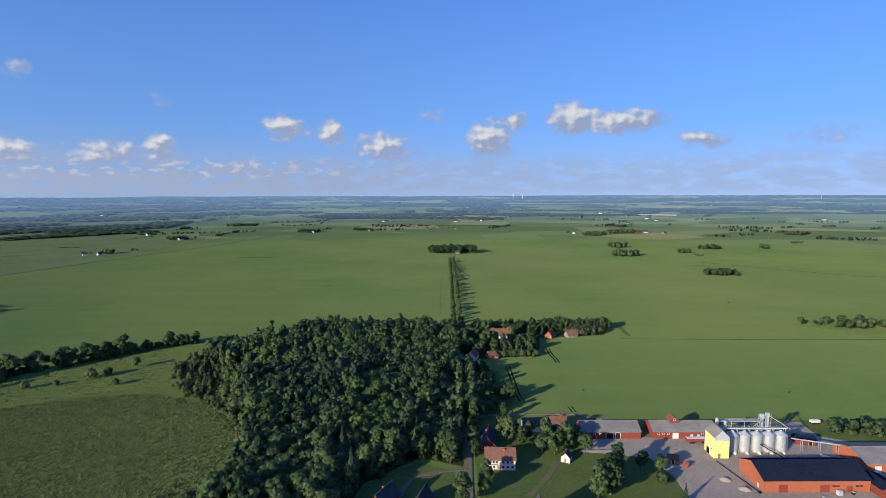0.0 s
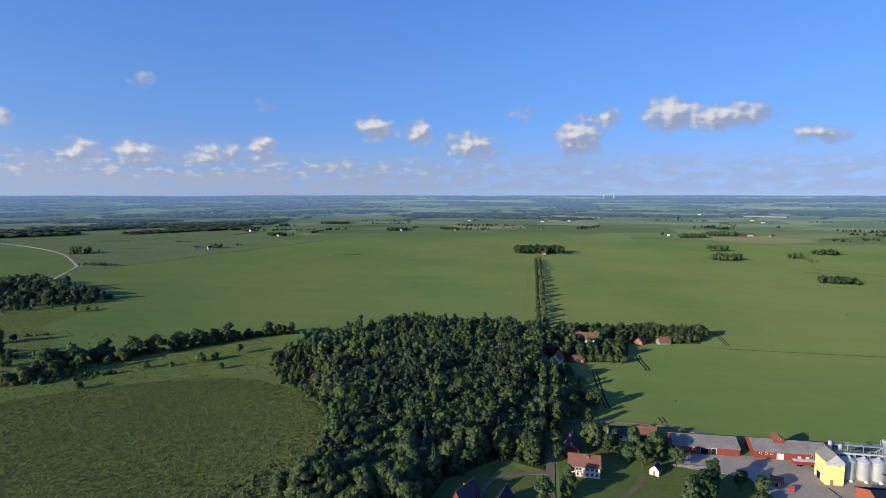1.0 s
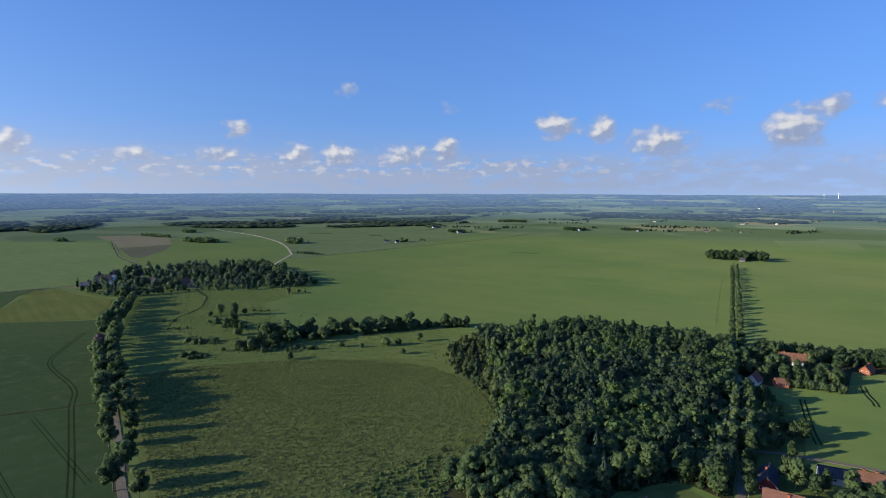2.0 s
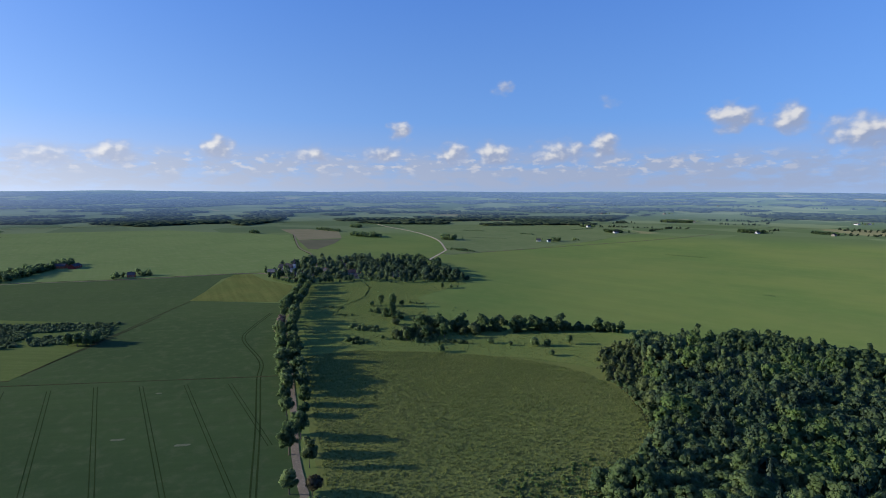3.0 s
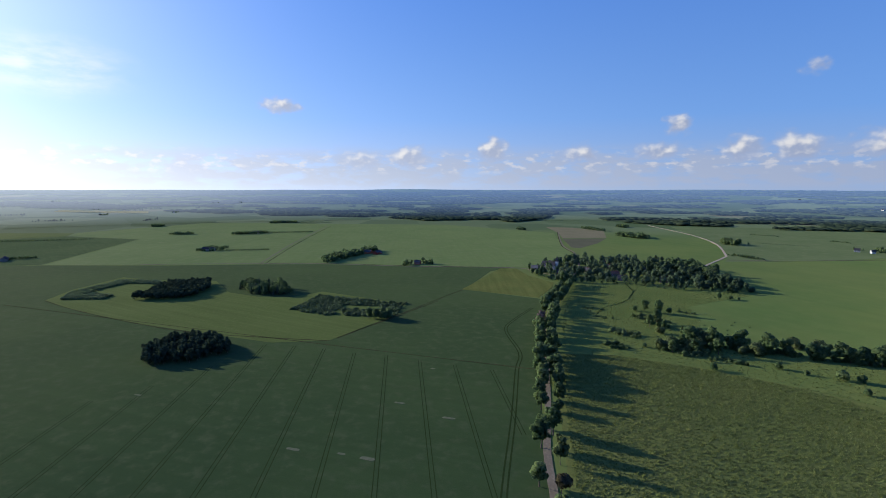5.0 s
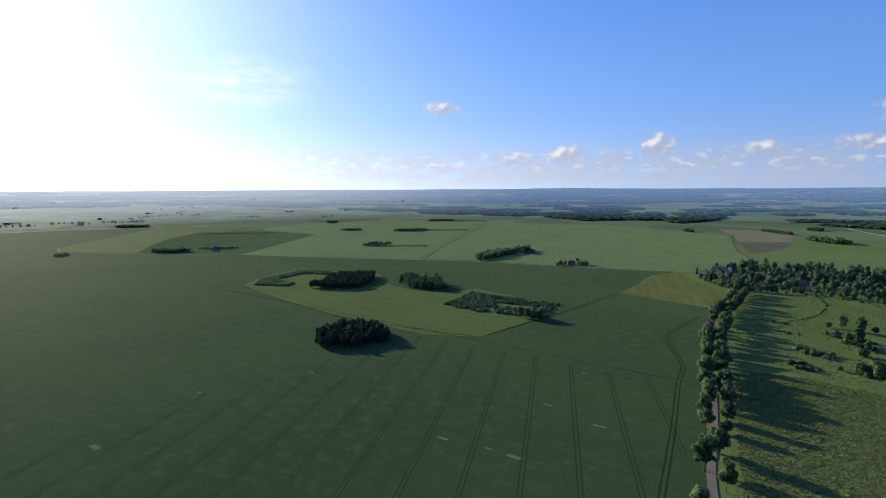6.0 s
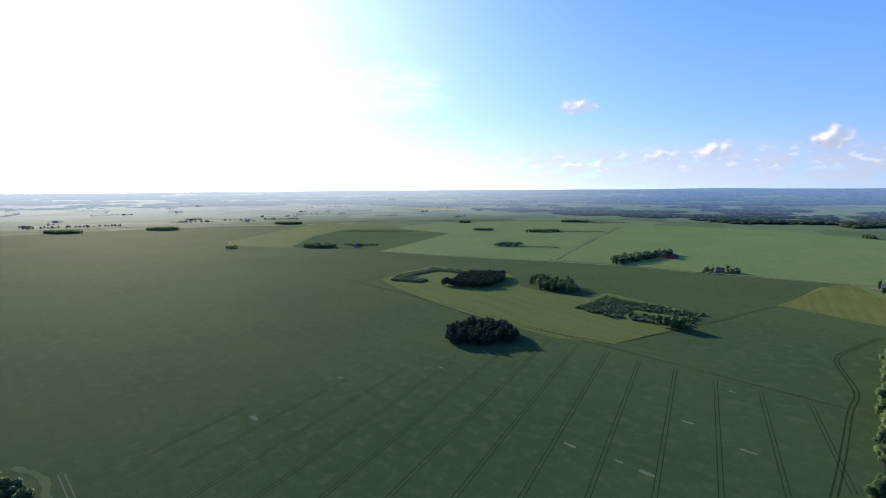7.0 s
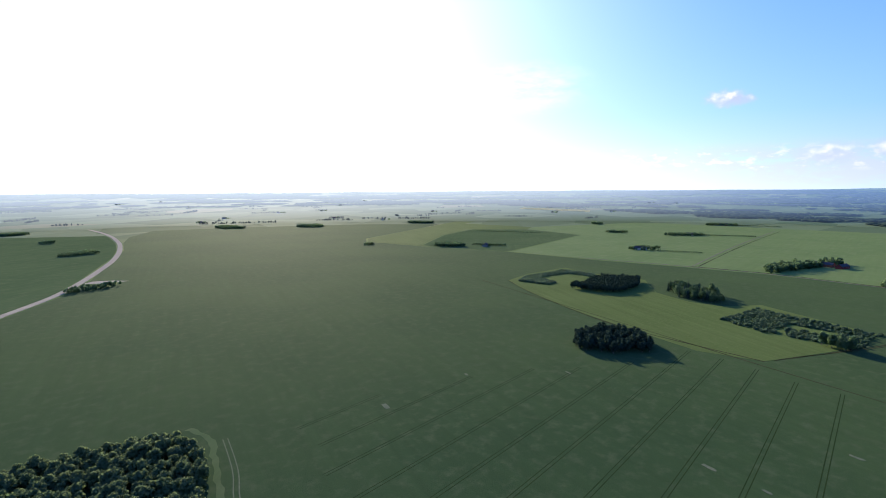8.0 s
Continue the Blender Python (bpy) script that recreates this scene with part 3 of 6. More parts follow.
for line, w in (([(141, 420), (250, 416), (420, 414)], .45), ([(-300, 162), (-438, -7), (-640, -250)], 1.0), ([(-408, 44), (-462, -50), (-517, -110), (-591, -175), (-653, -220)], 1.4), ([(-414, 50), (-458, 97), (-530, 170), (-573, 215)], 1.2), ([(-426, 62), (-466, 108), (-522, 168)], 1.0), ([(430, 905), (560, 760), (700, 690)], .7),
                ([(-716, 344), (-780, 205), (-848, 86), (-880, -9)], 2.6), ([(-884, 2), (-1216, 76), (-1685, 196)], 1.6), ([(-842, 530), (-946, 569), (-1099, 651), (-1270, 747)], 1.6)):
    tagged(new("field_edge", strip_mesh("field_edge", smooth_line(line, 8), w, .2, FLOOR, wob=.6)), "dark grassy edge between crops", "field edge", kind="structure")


def pale_patch(x, y, l, w, turn, k):
    r = random.Random(k)
    n = 14
    ring = [(math.copysign(abs(math.cos(2 * math.pi * i / n)) ** .5, math.cos(2 * math.pi * i / n)) * l / 2 * r.uniform(.85, 1.1), math.copysign(abs(math.sin(2 * math.pi * i / n)) ** .5, math.sin(2 * math.pi * i / n)) * w / 2 * r.uniform(.8, 1.2)) for i in range(n)]
    verts = [(a, b + .08 * a * a / l, .17 + r.uniform(0, .03)) for a, b in ring] + [(a, b + .08 * a * a / l, .0) for a, b in ring] + [(0, 0, .2)]
    faces = [(i, (i + 1) % n, 2 * n) for i in range(n)] + [(i, i + n, (i + 1) % n + n, (i + 1) % n) for i in range(n)]
    ob = tagged(new("bare_patch", mesh_of("bare_patch", verts, faces, STUBBLE)), "pale bare patch in a dark crop", "bare patch", "bare patches in the crop")
    ob.matrix_basis = pose(x, y, 0, 0, 0, turn)


for k, (x, y, l, w) in enumerate([(-235, 85, 8, 2.6), (-262, 66, 7.5, 2.4), (-207, 38, 8, 3.6), (-226, 8, 8, 2.6), (-215, 28, 5, 2.0), (-320, -72, 6, 2), (-310, 100, 4, 2), (-225, -150, 9, 4), (-290, -130, 5, 2.4)]):
    pale_patch(x - 12, y, l * .85, w * .8, 52, k)


# ---- trees ----
def leaf_quads(r, centres, radii, count, size, up=.25):
    """Small leaf clumps on the outside of the lobes of a crown."""
    w = radii ** 2 / (radii ** 2).sum()
    which = r.choice(len(centres), count * 2, p=w)
    d = r.normal(size=(count * 2, 3))
    d[:, 2] += up
    d /= np.linalg.norm(d, axis=1)[:, None]
    pos = centres[which] + d * (radii[which] * r.uniform(.86, 1.12, count * 2))[:, None]
    buried = np.zeros(len(pos), bool)
    for c, q in zip(centres, radii):
        buried |= np.linalg.norm(pos - c, axis=1) < q * .82
    pos, d = pos[~buried][:count], d[~buried][:count]
    n = d + r.normal(size=d.shape) * .55
    n /= np.linalg.norm(n, axis=1)[:, None]
    a = np.cross(n, r.normal(size=d.shape))
    a /= np.linalg.norm(a, axis=1)[:, None]
    b = np.cross(n, a)
    s = size * r.uniform(.55, 1.35, len(pos))[:, None]
    a, b = a * s, b * s * r.uniform(.5, .95, (len(pos), 1))
    lift = n * s * .25
    soft = d * .8 + (pos - centres.mean(0)) / np.linalg.norm(pos - centres.mean(0), axis=1)[:, None] * .45 + r.normal(size=d.shape) * .24 + np.array([0, 0, .5])
    v = np.stack([pos - a * .5 - b * .35, pos + a * .4 - b * .5 + lift, pos + a * .55 + b * .4, pos - a * .35 + b * .5 + lift], 1).reshape(-1, 3)
    f = np.arange(len(v)).reshape(-1, 4)
    return v, f, np.repeat(soft, 4, axis=0)


ICO = bmesh.new()
bmesh.ops.create_icosphere(ICO, subdivisions=1, radius=1)
ICO_V = np.array([v.co[:] for v in ICO.verts])
ICO_F = np.array([[v.index for v in f.verts] for f in ICO.faces])
ICO.free()


def broad_crown(seed, width, base, top, lobes, leaves, size, lobe=(.14, .22)):
    """Vertices, four-cornered faces and soft outward normals of an uneven crown."""
    r = np.random.RandomState(seed)
    mid, half = (base + top) / 2, (top - base) / 2
    d = r.normal(size=(lobes, 3))
    d /= np.linalg.norm(d, axis=1)[:, None]
    c = d * (r.uniform(.35, 1, lobes) ** .5)[:, None] * np.array([width * (.5 - lobe[1] * .75), width * (.5 - lobe[1] * .75), half * .72]) + np.array([0, 0, mid])
    rad = width * r.uniform(*lobe, lobes)
    c, rad = np.vstack([c, [[0, 0, mid - half * .1]]]), np.append(rad, width * .24)
    v, f, soft = leaf_quads(r, c, rad, leaves, size)
    vs, fs, ns, at = [v], [f], [soft], len(v)
    for k in range(len(c)):
        cv = ICO_V * rad[k] * .76 * r.uniform(.9, 1.1, (len(ICO_V), 1)) * np.array([1, 1, .92]) + c[k]
        vs.append(cv)
        ns.append(ICO_V + (cv - c.mean(0)) / width)
        fs.append(np.concatenate([ICO_F, ICO_F[:, 2:3]], 1) + at)
        at += len(cv)
    return np.vstack(vs), np.vstack(fs), np.vstack(ns)


def cone_crown(seed, width, base, top, tiers, sprays):
    """Vertices, faces and normals of a spruce: drooping sprays in tiers."""
    r = np.random.RandomState(seed)
    vs, fs, at = [], [], 0
    for k in range(tiers):
        u = (k + r.uniform(-.2, .2)) / tiers
        z, rad = base + (top - base) * u, width / 2 * (1 - u) ** .8 + .25
        n = max(5, int(sprays * (1 - u * .6)))
        for j in range(n):
            a = 2 * math.pi * (j + r.uniform(-.4, .4)) / n
            q, w, h = rad * r.uniform(.75, 1.15), rad * r.uniform(.45, .7), (top - base) / tiers
            o, s = np.array([math.cos(a), math.sin(a), 0]), np.array([-math.sin(a), math.cos(a), 0])
            zz = np.array([0, 0, 1.0])
            vs += [o * q * .1 + zz * (z + h * 1.1), o * q * .65 - s * w * .5 + zz * (z + h * .2), o * q - zz * h * .25 + zz * z, o * q * .65 + s * w * .5 + zz * (z + h * .25)]
            fs.append([at, at + 1, at + 2, at + 3])
            at += 4
    vs += [np.array([0, 0, top - .8]) + np.array(p) for p in ((-.35, -.2, 0), (.35, -.2, 0), (0, .4, 0), (0, 0, 1.2))]
    fs += [[at, at + 1, at + 3, at + 3], [at + 1, at + 2, at + 3, at + 3], [at + 2, at, at + 3, at + 3]]
    vs = np.array(vs)
    return vs, np.array(fs), np.concatenate([vs[:, :2], np.full((len(vs), 1), width * .28)], 1) + r.normal(size=vs.shape) * .3


def triangles(f):
    tri = f[:, 2] == f[:, 3]
    return np.vstack([f[~tri][:, [0, 1, 2]], f[~tri][:, [0, 2, 3]], f[tri][:, :3]])


def soften(me, normals):
    """Light a mass of leaves as a rounded whole."""
    me.polygons.foreach_set("use_smooth", np.ones(len(me.polygons), bool))
    n = normals / np.maximum(np.linalg.norm(normals, axis=1), 1e-6)[:, None]
    me.normals_split_custom_set_from_vertices(n.astype(np.float32).tolist())
    return me


def crown_mesh(name, crown, mat):
    v, f, n = crown
    return soften(mesh_fast(name, v, triangles(f), mat), n)


def trunk_mesh(seed, height, radius, base, limbs):
    """A tapered, slightly bent trunk with limbs."""
    r = random.Random(seed)
    verts, faces = [], []

    def tube(points, sides):
        at = len(verts)
        for (p, q) in points:
            for s in range(sides):
                a = 2 * math.pi * s / sides
                verts.append((p[0] + q * math.cos(a), p[1] + q * math.sin(a), p[2]))
        for j in range(len(points) - 1):
            for s in range(sides):
                faces.append((at + j * sides + s, at + j * sides + (s + 1) % sides, at + (j + 1) * sides + (s + 1) % sides, at + (j + 1) * sides + s))

    tube([((r.uniform(-.2, .2) * k, r.uniform(-.2, .2) * k, -.4 + height * k / 4), radius * (1.25 if k == 0 else 1 - .2 * k)) for k in range(5)], 7)
    for k in range(limbs):
        a, z, l = r.uniform(0, 6.28), base + (height - base) * r.uniform(.0, .6), height * r.uniform(.15, .26)
        tube([((0, 0, z), radius * .4), ((math.cos(a) * l * .55, math.sin(a) * l * .55, z + l * .4), radius * .28), ((math.cos(a) * l, math.sin(a) * l, z + l * .9), radius * .12)], 5)
    return mesh_of("trunk", verts, faces, BARK)


KINDS = {}


def tree_kind(key, name, label, category, crown, mat, trunk=None):
    KINDS[key] = (name, label, category, crown_mesh("crown", crown, mat), trunk, crown, mat)


for k in range(5):
    W, H = [(9.5, 15.5), (8.5, 14.0), (11.0, 16.5), (7.8, 16.5), (10.0, 13.0)][k]
    tree_kind("broad%d" % k, "tree", "broad-leaved tree with a full dark green crown", "tree", broad_crown(10 + k, W, .8, H, 22, 660, .92, (.13, .20)), LEAF, trunk_mesh(k, H * .8, .28, 3, 5))
for k in range(3):
    W, H = [(9.5, 15.0), (8.5, 16.5), (11.0, 14.0)][k]
    tree_kind("mid%d" % k, "tree", "broad-leaved tree with dark crown", "tree", broad_crown(30 + k, W, 1.2, H, 11, 150, 1.9), LEAF, None)
for k in range(6):
    W, H = [(9.5, 15.5), (8.5, 14.0), (11.0, 16.5), (7.8, 16.5), (5.4, 17.5), (6.2, 16.0)][k]
    tree_kind("wood%d" % k, "tree", "broad-leaved tree with dark crown", "tree", broad_crown(20 + k, W, 1.0, H, 15, 310, 1.35, (.14, .22)), LEAF, None)
for k in range(2):
    W, H = [(7.6, 10.2), (6.8, 9.2)][k]
    tree_kind("under%d" % k, "tree", "lower broad-leaved tree of a wood", "tree", broad_crown(27 + k, W, 3.0, H, 5, 130, 1.3, (.2, .28)), LEAF, None)
for k in range(2):
    W, H = [(7.4, 9.4), (6.4, 8.6)][k]
    tree_kind("grove%d" % k, "tree", "small broad-leaved tree with a rounded lumpy crown", "tree", broad_crown(25 + k, W, .8, H, 30, 620, .62, (.11, .17)), LEAF_PALE, trunk_mesh(65 + k, H * .7, .18, 2, 4))
for k in range(3):
    W, H = [(9.5, 14.0), (8.5, 15.5), (11.0, 13.0)][k]
    tree_kind("far%d" % k, "tree", "broad-leaved tree with dark crown", "tree", broad_crown(35 + k, W, .6, H, 5, 46, 2.6, (.2, .3)), LEAF, None)
for k in range(3):
    W, H = [(6.6, 9.6), (7.4, 10.5), (5.8, 8.8)][k]
    tree_kind("avenue%d" % k, "avenue_tree", "rounded broad-leaved avenue tree casting a long shadow", "tree", broad_crown(40 + k, W, 2.4, H, 11, 300, 1.1), LEAF, trunk_mesh(20 + k, H * .75, .24, 2.6, 4))
for k in range(3):
    W, H = [(8.6, 12.5), (7.6, 11.0), (9.4, 13.5)][k]
    tree_kind("road%d" % k, "roadside_tree", "spreading roadside tree with an open crown", "tree", broad_crown(50 + k, W * 1.1, 2.0, H, 28, 820, .85, (.08, .15)), LEAF, trunk_mesh(30 + k, H * .8, .3, 3.4, 6))
for k in range(2):
    tree_kind("spruce%d" % k, "spruce", "dark green pointed spruce tree", "conifer", cone_crown(60 + k, 5.6 - k, .9, 15 + 2 * k, 11, 10), NEEDLE, trunk_mesh(40 + k, 13, .2, 2, 0))
tree_kind("dense", "clump_tree", "dense dark tree of a closed clump", "tree", broad_crown(65, 6.4, .3, 13.5, 22, 560, .68, (.12, .18)), NEEDLE, trunk_mesh(45, 9, .2, 1, 3))
tree_kind("poplar", "poplar", "tall narrow columnar poplar tree", "tree", broad_crown(70, 4.6, 1.2, 17.5, 16, 380, 1.0), LEAF, trunk_mesh(50, 14, .25, 2, 3))
for k in range(3):
    W, H = [(4.6, 3.6), (6.0, 4.8), (3.4, 2.8)][k]
    tree_kind("bush%d" % k, "bush", "rounded dark green leafy bush", "bush", broad_crown(80 + k, W, .1, H, 8, 170, .85), LEAF, trunk_mesh(60 + k, H * .5, .12, .3, 3))
for k in range(2):
    tree_kind("speck%d" % k, "tree", "small far tree with dark crown", "tree", broad_crown(38 + k, 9.0 + k, .4, 13.0 - k, 2, 22, 3.4, (.26, .34)), LEAF, None)
tree_kind("shrub0", "bush", "low dark green leafy bush", "bush", broad_crown(95, 4.8, .1, 3.8, 4, 64, 1.25), LEAF, None)
tree_kind("willow", "willow", "pale grey-green spreading willow", "tree", broad_crown(90, 13, .4, 8.8, 15, 520, 1.1), LEAF_PALE, trunk_mesh(70, 6, .35, 1.5, 5))
tree_kind("red_bush", "bush", "faded mauve-brown leafy bush", "bush", broad_crown(91, 9, .2, 5.5, 12, 360, 1.0), DRY_LEAF, trunk_mesh(71, 3, .2, .5, 4))
tree_kind("red_tree", "roadside_tree", "small round roadside tree with dark brownish leaves", "tree", broad_crown(93, 7.2, 1.6, 8.2, 12, 420, .8), BROWN_LEAF, trunk_mesh(73, 5, .2, 1.5, 4))
tree_kind("birch0", "young_tree", "slender young tree with a light crown", "tree", broad_crown(92, 5.2, 1.5, 10.5, 10, 300, .85), LEAF_PALE, trunk_mesh(72, 8, .14, 2, 4))

FIRST = {}
PICK = random.Random(5)


def plant(key, x, y, scale=1.0, group="", label="", tall=1.0):
    """A tree of a kind at a place: built once, then copied."""
    name, lab, cat, crown, trunk, _, _ = KINDS[key]
    z = land_height(math.hypot(x, y))
    s = scale * PICK.uniform(.86, 1.14)
    m = pose(x, y, z, 0, 0, PICK.uniform(0, 360)) @ Matrix.Diagonal((s, s, s * tall * PICK.uniform(.92, 1.1), 1))
    if key not in FIRST:
        t = tagged(new(name), lab, cat)
        part("trunk", trunk, t)
        part("crown", crown, t)
        FIRST[key] = t
        t.matrix_basis = m
    else:
        t = copy_thing(FIRST[key], Matrix())
        t.matrix_basis = m
    return tagged(t, label, "", group)


def thicket(name, label, places, keys, seed, scale=(.8, 1.15), tall=1.0, category="woodland", mat=None):
    """Many trees too many to count, as one object."""
    r = np.random.RandomState(seed)
    groups = {}
    for x, y in places:
        groups.setdefault(keys[r.randint(len(keys))], []).append((x, y))
    vs, fs, ns, at = [], [], [], 0
    for key, pts in groups.items():
        v, f, nv = KINDS[key][5]
        t = triangles(f)
        for x, y in pts:
            a, s = r.uniform(0, 6.283), r.uniform(*scale)
            c, q = math.cos(a) * s, math.sin(a) * s
            vs.append(np.stack([v[:, 0] * c - v[:, 1] * q + x, v[:, 0] * q + v[:, 1] * c + y, v[:, 2] * s * tall * r.uniform(.9, 1.1) + land_height(math.hypot(x, y)) - .9 * s], 1))
            ns.append(np.stack([nv[:, 0] * c - nv[:, 1] * q, nv[:, 0] * q + nv[:, 1] * c, nv[:, 2] * s], 1))
            fs.append(t + at)
            at += len(v)
    if not vs:
        return
    ob = new(name, soften(mesh_fast(name, np.vstack(vs), np.vstack(fs), mat or KINDS[keys[0]][6]), np.vstack(ns)))
    tagged(ob, label, category, kind="stuff")


# ---- woods, avenues, clumps and hedges ----
BROAD = ["broad0", "broad1", "broad2", "broad3", "broad4"]
MID = ["mid0", "mid1", "mid2"]
WOODS = ["wood0", "wood1", "wood2", "wood3", "wood4", "wood5"]
FAR = ["far0", "far1", "far2"]
FOREST = [(10, 352), (9, 432), (-40, 436), (-104, 436), (-150, 400), (-172, 386), (-176, 352), (-160, 318), (-150, 300), (-128, 284), (-110, 264), (-93, 243), (-86, 222), (-86, 206), (-90, 188), (-80, 168), (-56, 158), (-38, 178), (-32, 205), (-11, 226), (6, 218), (7, 300)]
GLADE = [(-152, 326), (-104, 330), (-92, 342), (-108, 352), (-152, 350)]


def wood():
    places = spread(FOREST, 6.3, 3, .5)
    places = places[~inside(places[:, 0], places[:, 1], GLADE)]
    order = np.argsort(np.hypot(places[:, 0] + 20, places[:, 1] - 150))
    places = places[order]
    west = (places[:, 0] + .6 * (places[:, 1] - 250)) < -92
    near, rest, young = [], [], []
    for (x, y), edge in zip(places, west):
        if edge and y > 255:
            young.append((x, y))
        elif len(near) < 90:
            near.append((x, y))
        else:
            rest.append((x, y))
    for x, y in near:
        plant(PICK.choice(BROAD + ["birch0", "birch0", "spruce0"]), x, y, PICK.uniform(.55, 1.1), "trees of the wood")
    mixed = {}
    for x, y in rest:
        tone = noise.noise((x / 38, y / 38, 8.8)) + .35 * noise.noise((x / 9, y / 9, 2.8))
        mixed.setdefault("north" if y > 392 and x > -120 else "low" if tone < -.16 else "cool" if tone < .02 else "leafy" if tone < .2 else "fresh", []).append((x, y))
    thicket("woodland", "dense lower broad-leaved trees inside a wood", mixed["low"], WOODS[:4], 14, (.5, .85), tall=1.1)
    thicket("woodland", "tallest trees along the far edge of a wood", mixed["north"], WOODS, 17, (.95, 1.22))
    thicket("woodland", "dense dark slender trees of a wood", mixed["cool"], ["wood3", "wood4", "wood5", "wood1"], 4, (.75, 1.12), mat=LEAF_COOL)
    thicket("woodland", "dense tall broad-leaved wood", mixed["leafy"], WOODS, 15, (.75, 1.15))
    thicket("woodland", "tall fresh green trees of a wood", mixed["fresh"], ["wood0", "wood2", "wood5"], 16, (.75, 1.1), mat=LEAF_FRESH)
    for x in (8.6, 15.6):
        thicket("woodland", "dark broad-leaved trees along a narrow lane", [p for p in along([(x, 256), (x, 436)], 6.2, 24) if not 352 < p[1] < 380], WOODS, 25, (.7, 1.05))
    under = spread(FOREST, 5.6, 33, .5)
    under = under[~inside(under[:, 0], under[:, 1], GLADE) & (under[:, 0] < 7) & ((under[:, 0] + .6 * (under[:, 1] - 250) > -86) | (under[:, 1] < 250))]
    thicket("understory", "lower leafy trees filling a dense wood", under, ["under0", "under1"], 34, (.75, 1.1))
    some = [p for k, p in enumerate(rest) if k % 9 == 0]
    thicket("woodland_spruces", "dark spruces standing among broad-leaved trees", [(x + 3, y + 2) for x, y in some], ["spruce0", "spruce1"], 6, (.8, 1.1))
    thicket("woodland_light", "light green trees scattered through a wood", [(x - 3, y + 3) for k, (x, y) in enumerate(rest) if k % 7 == 3], ["birch0", "willow"], 9, (.8, 1.3))
    thicket("young_woodland", "low young trees at the edge of a wood", young, ["birch0", "birch0", "grove0", "bush1"], 5, (.5, .8))
    edge = spread([(-182, 352), (-168, 320), (-152, 304), (-136, 300), (-124, 330), (-146, 376), (-172, 390)], 4.4, 19)
    thicket("young_woodland", "low light green saplings at the edge of a wood", edge, ["birch0", "bush0", "bush1"], 20, (.4, .75))
    scrub = spread([(-150, 301), (-128, 287), (-109, 266), (-92, 243), (-86, 222), (-90, 206), (-98, 190), (-90, 176), (-84, 196), (-80, 222), (-86, 246), (-104, 272), (-126, 294)], 3.6, 7)
    thicket("scrub", "low green scrub along the edge of a wood", scrub, ["bush0", "bush1", "bush2"], 8, (.6, 1.3), category="scrub")
    low = spread([(-104, 208), (-114, 184), (-128, 158), (-104, 150), (-84, 164), (-92, 200)], 3.4, 36, .6)
    thicket("scrub", "low fresh green scrub along a ditch", low, ["bush0", "bush2", "bush2"], 37, (.25, .6), category="scrub", mat=LEAF_FRESH)


wood()
# the strip on the other side of the lane, and the belt of trees round the cottages
for x, y in spread([(19, 262), (30, 262), (38, 280), (38, 300), (34, 336), (18, 352)], 9.0, 11):
    plant(PICK.choice(BROAD + ["birch0"]), x, y, PICK.uniform(.5, .85), "trees of the wood")
BELT = [(16, 376), (16, 430), (40, 440), (100, 446), (142, 452), (142, 446), (128, 432), (114, 428), (108, 436), (78, 430), (70, 404), (62, 378), (44, 384), (32, 376)]
for x, y in spread(BELT, 8.4, 12):
    if min(math.hypot(x - a, y - b) for a, b in ((19, 370), (34, 372), (46, 424), (46, 412), (86, 428), (103, 428), (20, 360), (86, 420))) > 8:
        plant(PICK.choice(BROAD + ["spruce0", "birch0"]), x, y, PICK.uniform(.55, .85), "trees round the cottages")
thicket("tree_belt", "dense belt of young trees behind cottages", spread([(24, 438), (60, 436), (100, 440), (142, 450), (148, 458), (100, 456), (24, 450)], 4.6, 27), ["wood0", "wood1", "wood3"], 28, (.5, .78), category="tree belt")
thicket("tree_belt", "dense garden trees between cottages and a field", spread([(40, 380), (64, 378), (74, 402), (60, 412), (44, 404)], 5.2, 29), ["wood1", "wood3"], 30, (.42, .62), category="tree belt")
for x, y in along([(36, 372), (68, 373)], 2.6, 13):
    plant(PICK.choice(["bush1", "bush0"]), x, y, .95, "hedge of the cottage garden", tall=1.3)
for x, y in along([(104, 430), (120, 433), (134, 440)], 7, 14):
    plant("willow", x, y, .75, "trees round the cottages")

# the avenue to the grove
for side, step in ((3.2, 11.5), (-3.2, 25)):
    for x, y in along([(12, 440), (14, 700), (15, 950)], step, 15, side, .16):
        plant(PICK.choice(["avenue0", "avenue1", "avenue2"]), x, y, PICK.uniform(.72, .92), "trees of the avenue")
GROVE = [(-30, 1040), (65, 1046), (66, 1085), (10, 1100), (-28, 1082)]
thicket("grove", "dark grove at the end of an avenue", spread(GROVE, 8.5, 16), MID, 17, (.85, 1.15), category="grove")
thicket("track_hedge", "thin line of bushes along a field track", along([(-3, 520), (-2, 700), (0, 820)], 8, 18), ["bush2"], 18, (.15, .38), category="hedge")

